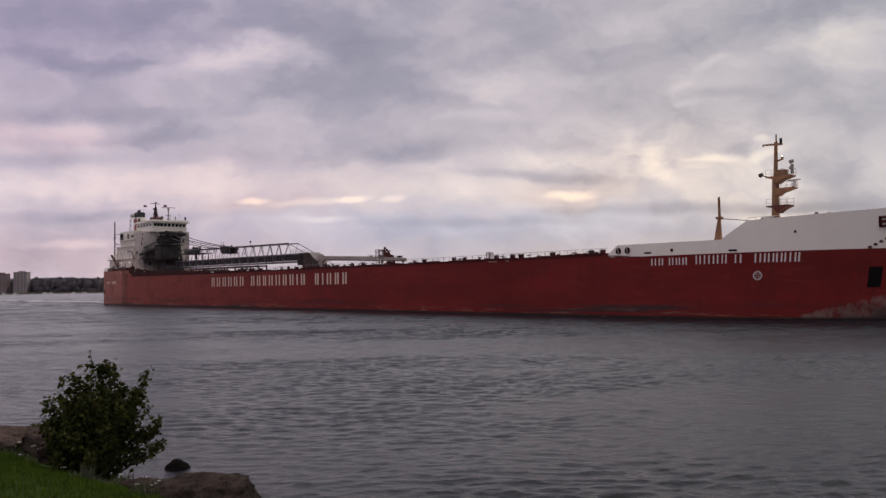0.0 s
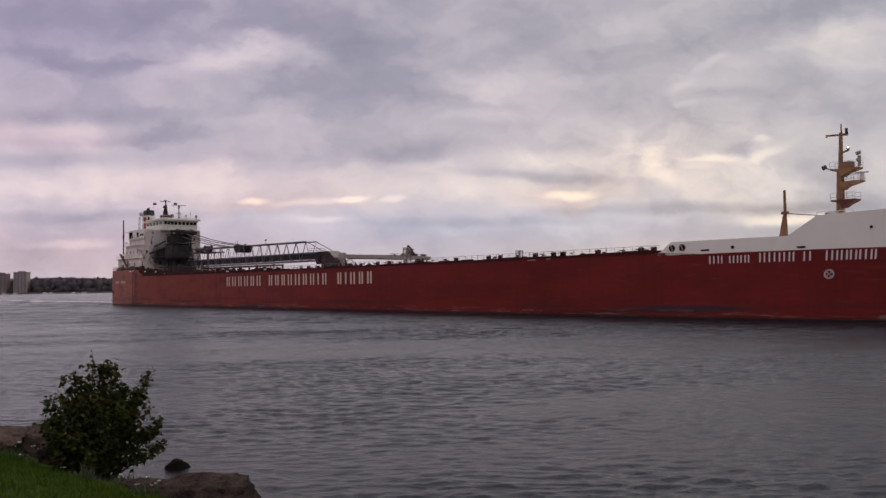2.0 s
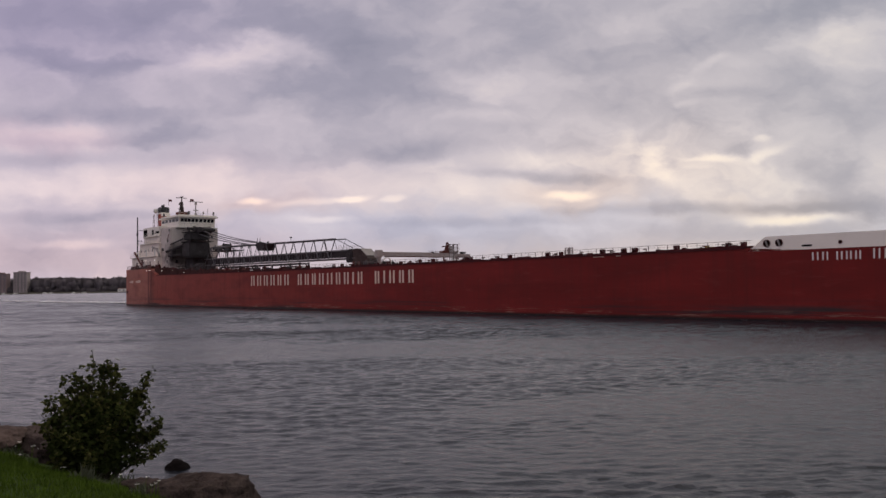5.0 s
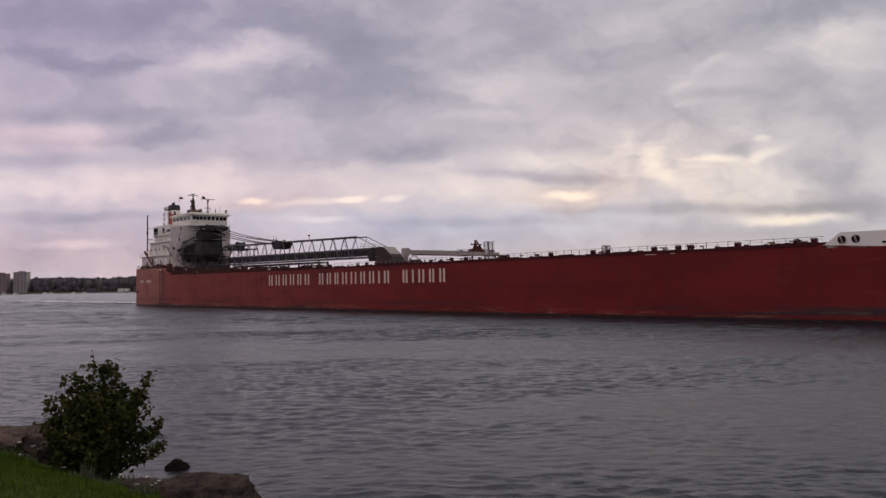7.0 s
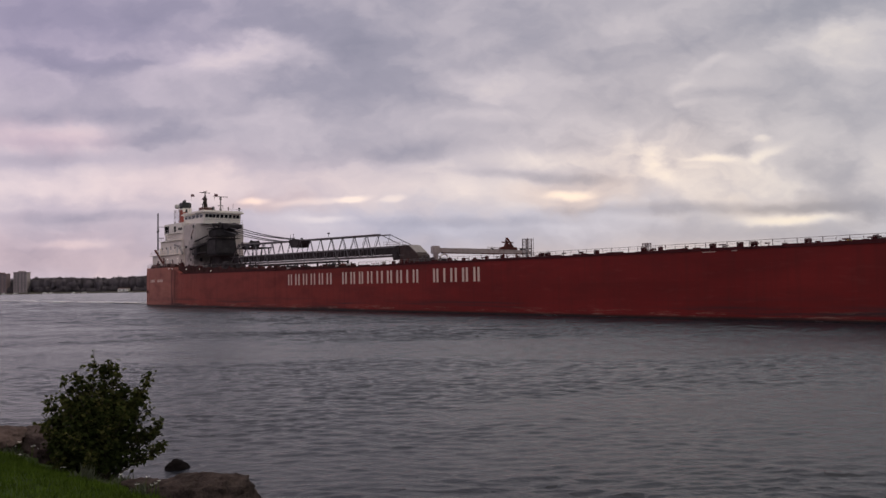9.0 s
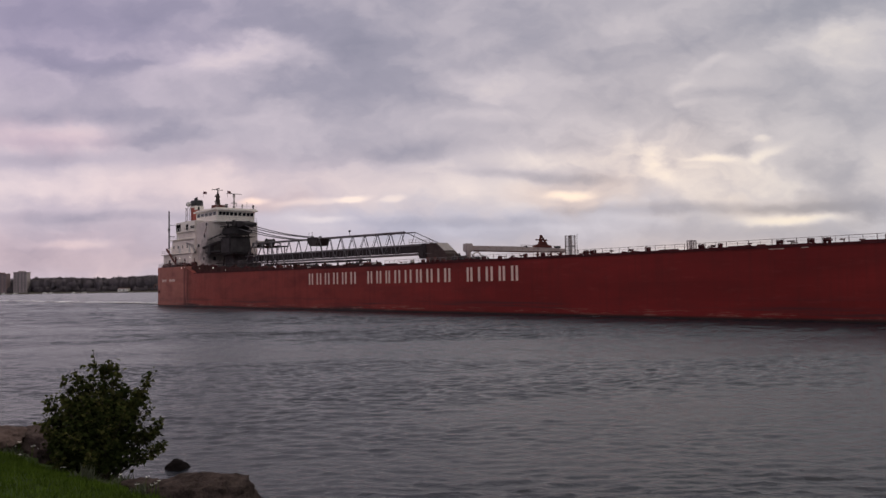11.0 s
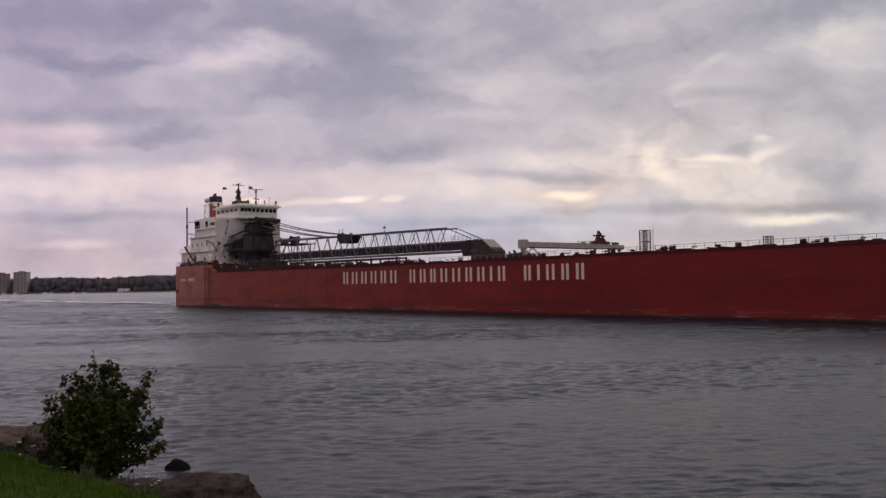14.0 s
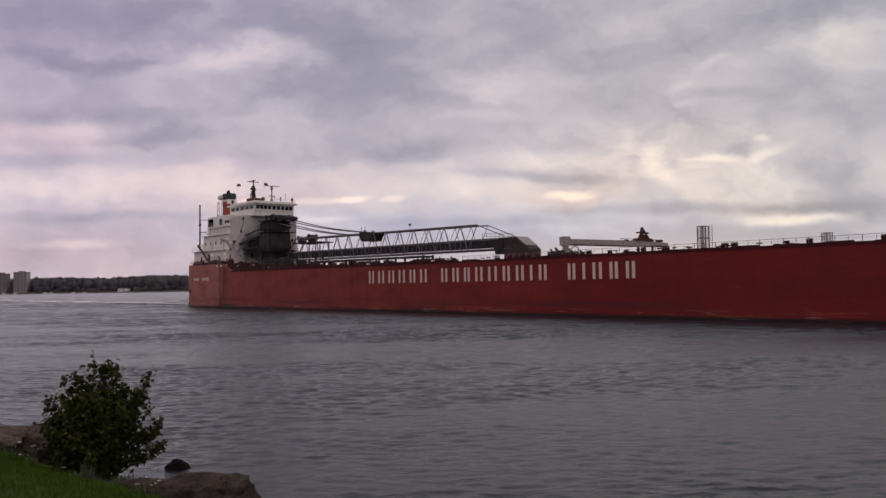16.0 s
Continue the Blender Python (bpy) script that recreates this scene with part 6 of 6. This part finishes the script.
def build_far_land():
    bm = bmesh.new()
    xs = [-4600, -2500, -1500] + [-1200 + 30 * k for k in range(40)] + [200, 900, 2500, 4600]
    rows = ((FAR - 6, -1.0), (FAR, 0.5), (FAR + 8, 2.2), (FAR + 60, 4.0), (FAR + 300, 9.0), (4600, 11.0))
    grid = [[bm.verts.new((x, y + 3 * math.sin(x * 0.02), z)) for y, z in rows] for x in xs]
    for a, b in zip(grid, grid[1:]):
        for k in range(len(rows) - 1):
            bm.faces.new((a[k], b[k], b[k + 1], a[k + 1]))
    tagged(link("far_shore", bm, SHORE), "low far shore of the river", "shore", kind="structure")


build_far_land()


def build_woods():
    rnd = random.Random(17)
    ball_verts = [Vector(p) for p in ((1, 0, 0), (0, 1, 0), (-1, 0, 0), (0, -1, 0), (0, 0, 1), (0, 0, -1))]
    ball_faces = [(0, 1, 4), (1, 2, 4), (2, 3, 4), (3, 0, 4), (1, 0, 5), (2, 1, 5), (3, 2, 5), (0, 3, 5)]
    core = bmesh.new()
    bmesh.ops.create_icosphere(core, subdivisions=2, radius=1)
    core.verts.ensure_lookup_table()
    core_verts = [v.co.copy() for v in core.verts]
    core_faces = [tuple(v.index for v in f.verts) for f in core.faces]
    core.free()
    verts, faces = [], []
    tv, tf = [], []
    for k in range(900):
        x = rnd.uniform(-1000, -340)
        y = FAR + rnd.uniform(25, 110)
        low_tree = k >= 700
        if low_tree:
            y = FAR + rnd.uniform(14, 24)
        top = 30.0 + 2.0 * (x + 700) / 250 + 1.6 * math.sin(x * 0.031) + rnd.gauss(0, 0.9)
        if rnd.random() < 0.02:
            top += 4
        r = rnd.uniform(7.0, 12.0)
        if low_tree:
            top, r = rnd.uniform(7, 15), rnd.uniform(3.5, 6.0)
            if -615 < x < -585:
                continue
        i = len(tv)
        for j in range(4):
            a = j * math.tau / 4
            tv += [(x + 0.5 * math.cos(a), y + 0.5 * math.sin(a), 2.0), (x + 0.2 * math.cos(a), y + 0.2 * math.sin(a), top * 0.7)]
        for j in range(4):
            n = (j + 1) % 4
            tf.append((i + 2 * j, i + 2 * n, i + 2 * n + 1, i + 2 * j + 1))
        # a dense inside, its outline broken by small clumps
        i = len(verts)
        for p in core_verts:
            q = p * (0.84 + 0.16 * noise.noise(p * 2.6 + Vector((x, y, 0))))
            verts.append(Vector((x + q.x * r, y + q.y * r, top * 0.53 + q.z * top * 0.42)))
        faces += [(i + a, i + b, i + d) for a, b, d in core_faces]
        for j in range(72):
            a, e = rnd.uniform(0, math.tau), rnd.uniform(-0.8, 1)
            q = r * rnd.uniform(0.78, 1.05) * math.sqrt(max(0.05, 1 - e * e))
            c = Vector((x + q * math.cos(a), y + q * math.sin(a), top * 0.53 + e * top * 0.42))
            size = rnd.uniform(0.6, 1.5)
            turn = Matrix.Rotation(rnd.uniform(0, 3), 3, Vector((rnd.gauss(0, 1), rnd.gauss(0, 1), rnd.gauss(0, 1))).normalized())
            i = len(verts)
            for p in ball_verts:
                verts.append(c + turn @ p * size)
            faces += [(i + a, i + b, i + d) for a, b, d in ball_faces]
    woods = tagged(new("far_woods"), "woods along the far shore, painted grey for haze", "woods", kind="stuff")
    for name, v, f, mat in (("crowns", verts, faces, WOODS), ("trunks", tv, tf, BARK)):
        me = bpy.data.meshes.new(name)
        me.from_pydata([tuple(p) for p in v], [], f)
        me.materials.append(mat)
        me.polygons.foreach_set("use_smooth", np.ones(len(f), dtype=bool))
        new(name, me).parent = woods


build_woods()


def build_tower_block(x0, x1, y, top, mat, label, bays):
    block = tagged(new("apartment_tower"), label, "apartment building", "apartment towers")
    block.location = (x0, y, 2.0)
    w, d, h = x1 - x0, 14.0, top - 2.0
    part("wall", boxes((0, w, 0, d, 0, h)), mat, block)
    part("roof", boxes((-0.4, w + 0.4, -0.4, d + 0.4, h, h + 0.8)), mat, block)
    part("roof_plant", boxes((w * 0.3, w * 0.72, 3, 11, h + 0.8, h + 3.0)), mat, block)
    pane = None
    floors = int(h / 2.9)
    for f in range(floors):
        for b in range(bays):
            px = w * (b + 0.5) / bays
            m = pose(px, -0.05, 1.2 + 2.9 * f)
            if pane is None:
                pane = part("window", boxes((-w / bays * 0.3, w / bays * 0.3, -0.1, 0.1, 0, 1.5)), PANE, block)
                pane.matrix_local = m
            else:
                share(pane, "window", block, m)
    slab = None
    for f in range(floors):
        m = pose(0, -0.5, 0.9 + 2.9 * f)
        if slab is None:
            slab = part("balcony", boxes((w * 0.08, w * 0.3, -0.6, 0.5, -0.2, 0.9)), mat, block)
            slab.matrix_local = m
        else:
            share(slab, "balcony", block, m)


build_tower_block(-852, -822, FAR + 10, 38.0, BRICKISH, "brown apartment tower on the far shore", 4)
build_tower_block(-810, -785, FAR + 12, 40.5, CONCRETE, "pale grey apartment tower on the far shore", 4)


def build_low_building(x0, x1, y, z0, h, wall, label, roof_h):
    hut = tagged(new("shore_building"), label, "building", "low buildings on the far shore")
    hut.location = (x0, y, z0)
    w, d = x1 - x0, 14.0
    part("wall", boxes((0, w, 0, d, 0, h)), wall, hut)
    bm = bmesh.new()
    v = [bm.verts.new(p) for p in ((-0.6, -0.6, h), (w + 0.6, -0.6, h), (w + 0.6, d + 0.6, h), (-0.6, d + 0.6, h), (-0.6, d / 2, h + roof_h), (w + 0.6, d / 2, h + roof_h))]
    for q in ((0, 1, 5, 4), (2, 3, 4, 5), (0, 4, 3), (1, 2, 5), (3, 2, 1, 0)):
        bm.faces.new([v[i] for i in q])
    part("roof", bm, ROOFING, hut)
    for k in range(max(2, int(w / 7))):
        part("window", boxes((3 + 7 * k, 5 + 7 * k, -0.1, 0.1, h * 0.3, h * 0.7)), GLASS, hut)


build_low_building(-610, -592, FAR + 4, 1.5, 5.5, PETAL, "small white building by the far water", 1.2)
build_low_building(-588, -530, FAR + 30, 6.0, 8.0, ROOFING, "long brown-roofed building among the trees", 5.0)
build_low_building(-640, -604, FAR + 34, 5.0, 7.0, ROOFING, "brown-roofed house among the trees", 4.0)
for x, w, h in ((-820, 7, 2.2), (-800, 9, 2.5), (-745, 10, 2.4), (-733, 8, 2.2), (-690, 7, 2.4), (-672, 9, 2.0)):
    boat = tagged(new("moored_boat"), "small white boat moored at the far shore", "boat", "boats at the far shore")
    boat.location = (x, FAR - 8, 0)
    bm = bmesh.new()
    prism(bm, [(0, -0.3), (w * 0.9, -0.3), (w, 1.2), (-0.3, 1.0)], -1.3, 1.3)
    part("hull", bm, PETAL, boat)
    part("cabin", boxes((w * 0.2, w * 0.6, -1.0, 1.0, 1.0, h)), PETAL, boat)


# ---- no part lies deeper than two levels under its thing ----
def flatten(thing):
    for piece in list(thing.children):
        for sub in list(piece.children):
            for deep in list(sub.children):
                deep.parent = piece
                deep.matrix_basis = sub.matrix_basis @ deep.matrix_basis


flatten(ship)


# ---- what moves ----
def motions():
    heading = 48.90
    c, s = math.cos(radians(heading)), math.sin(radians(heading))
    rows = []
    for k in range(9):
        t = 2.0 * k
        d = 3.7117 * t + 0.00385 * t * t
        rows.append((t, pose(-102.684 + d * c + HB * s, 238.902 - d * s + HB * c, 0, 0, 0, -heading)))
    walk(ship, rows)
    walk(wake, rows)
    walk(water, [(0.0, pose(0, 0, 0)), (8.0, pose(-2.4, -1.2, 0)), (16.0, pose(-4.8, -2.4, 0))])
    at = bush.location.copy()
    walk(bush, [(t, pose(at.x, at.y, at.z, 0, a, 0)) for t, a in ((0.0, -1.2), (0.5, -1.0), (1.0, -0.2), (1.5, -0.5), (2.5, -0.4), (4.0, -0.3), (6.5, -0.2), (8.0, 0.1), (10.0, 0.0), (12.0, 0.3), (14.0, 0.1), (16.0, 0.0))])


motions()
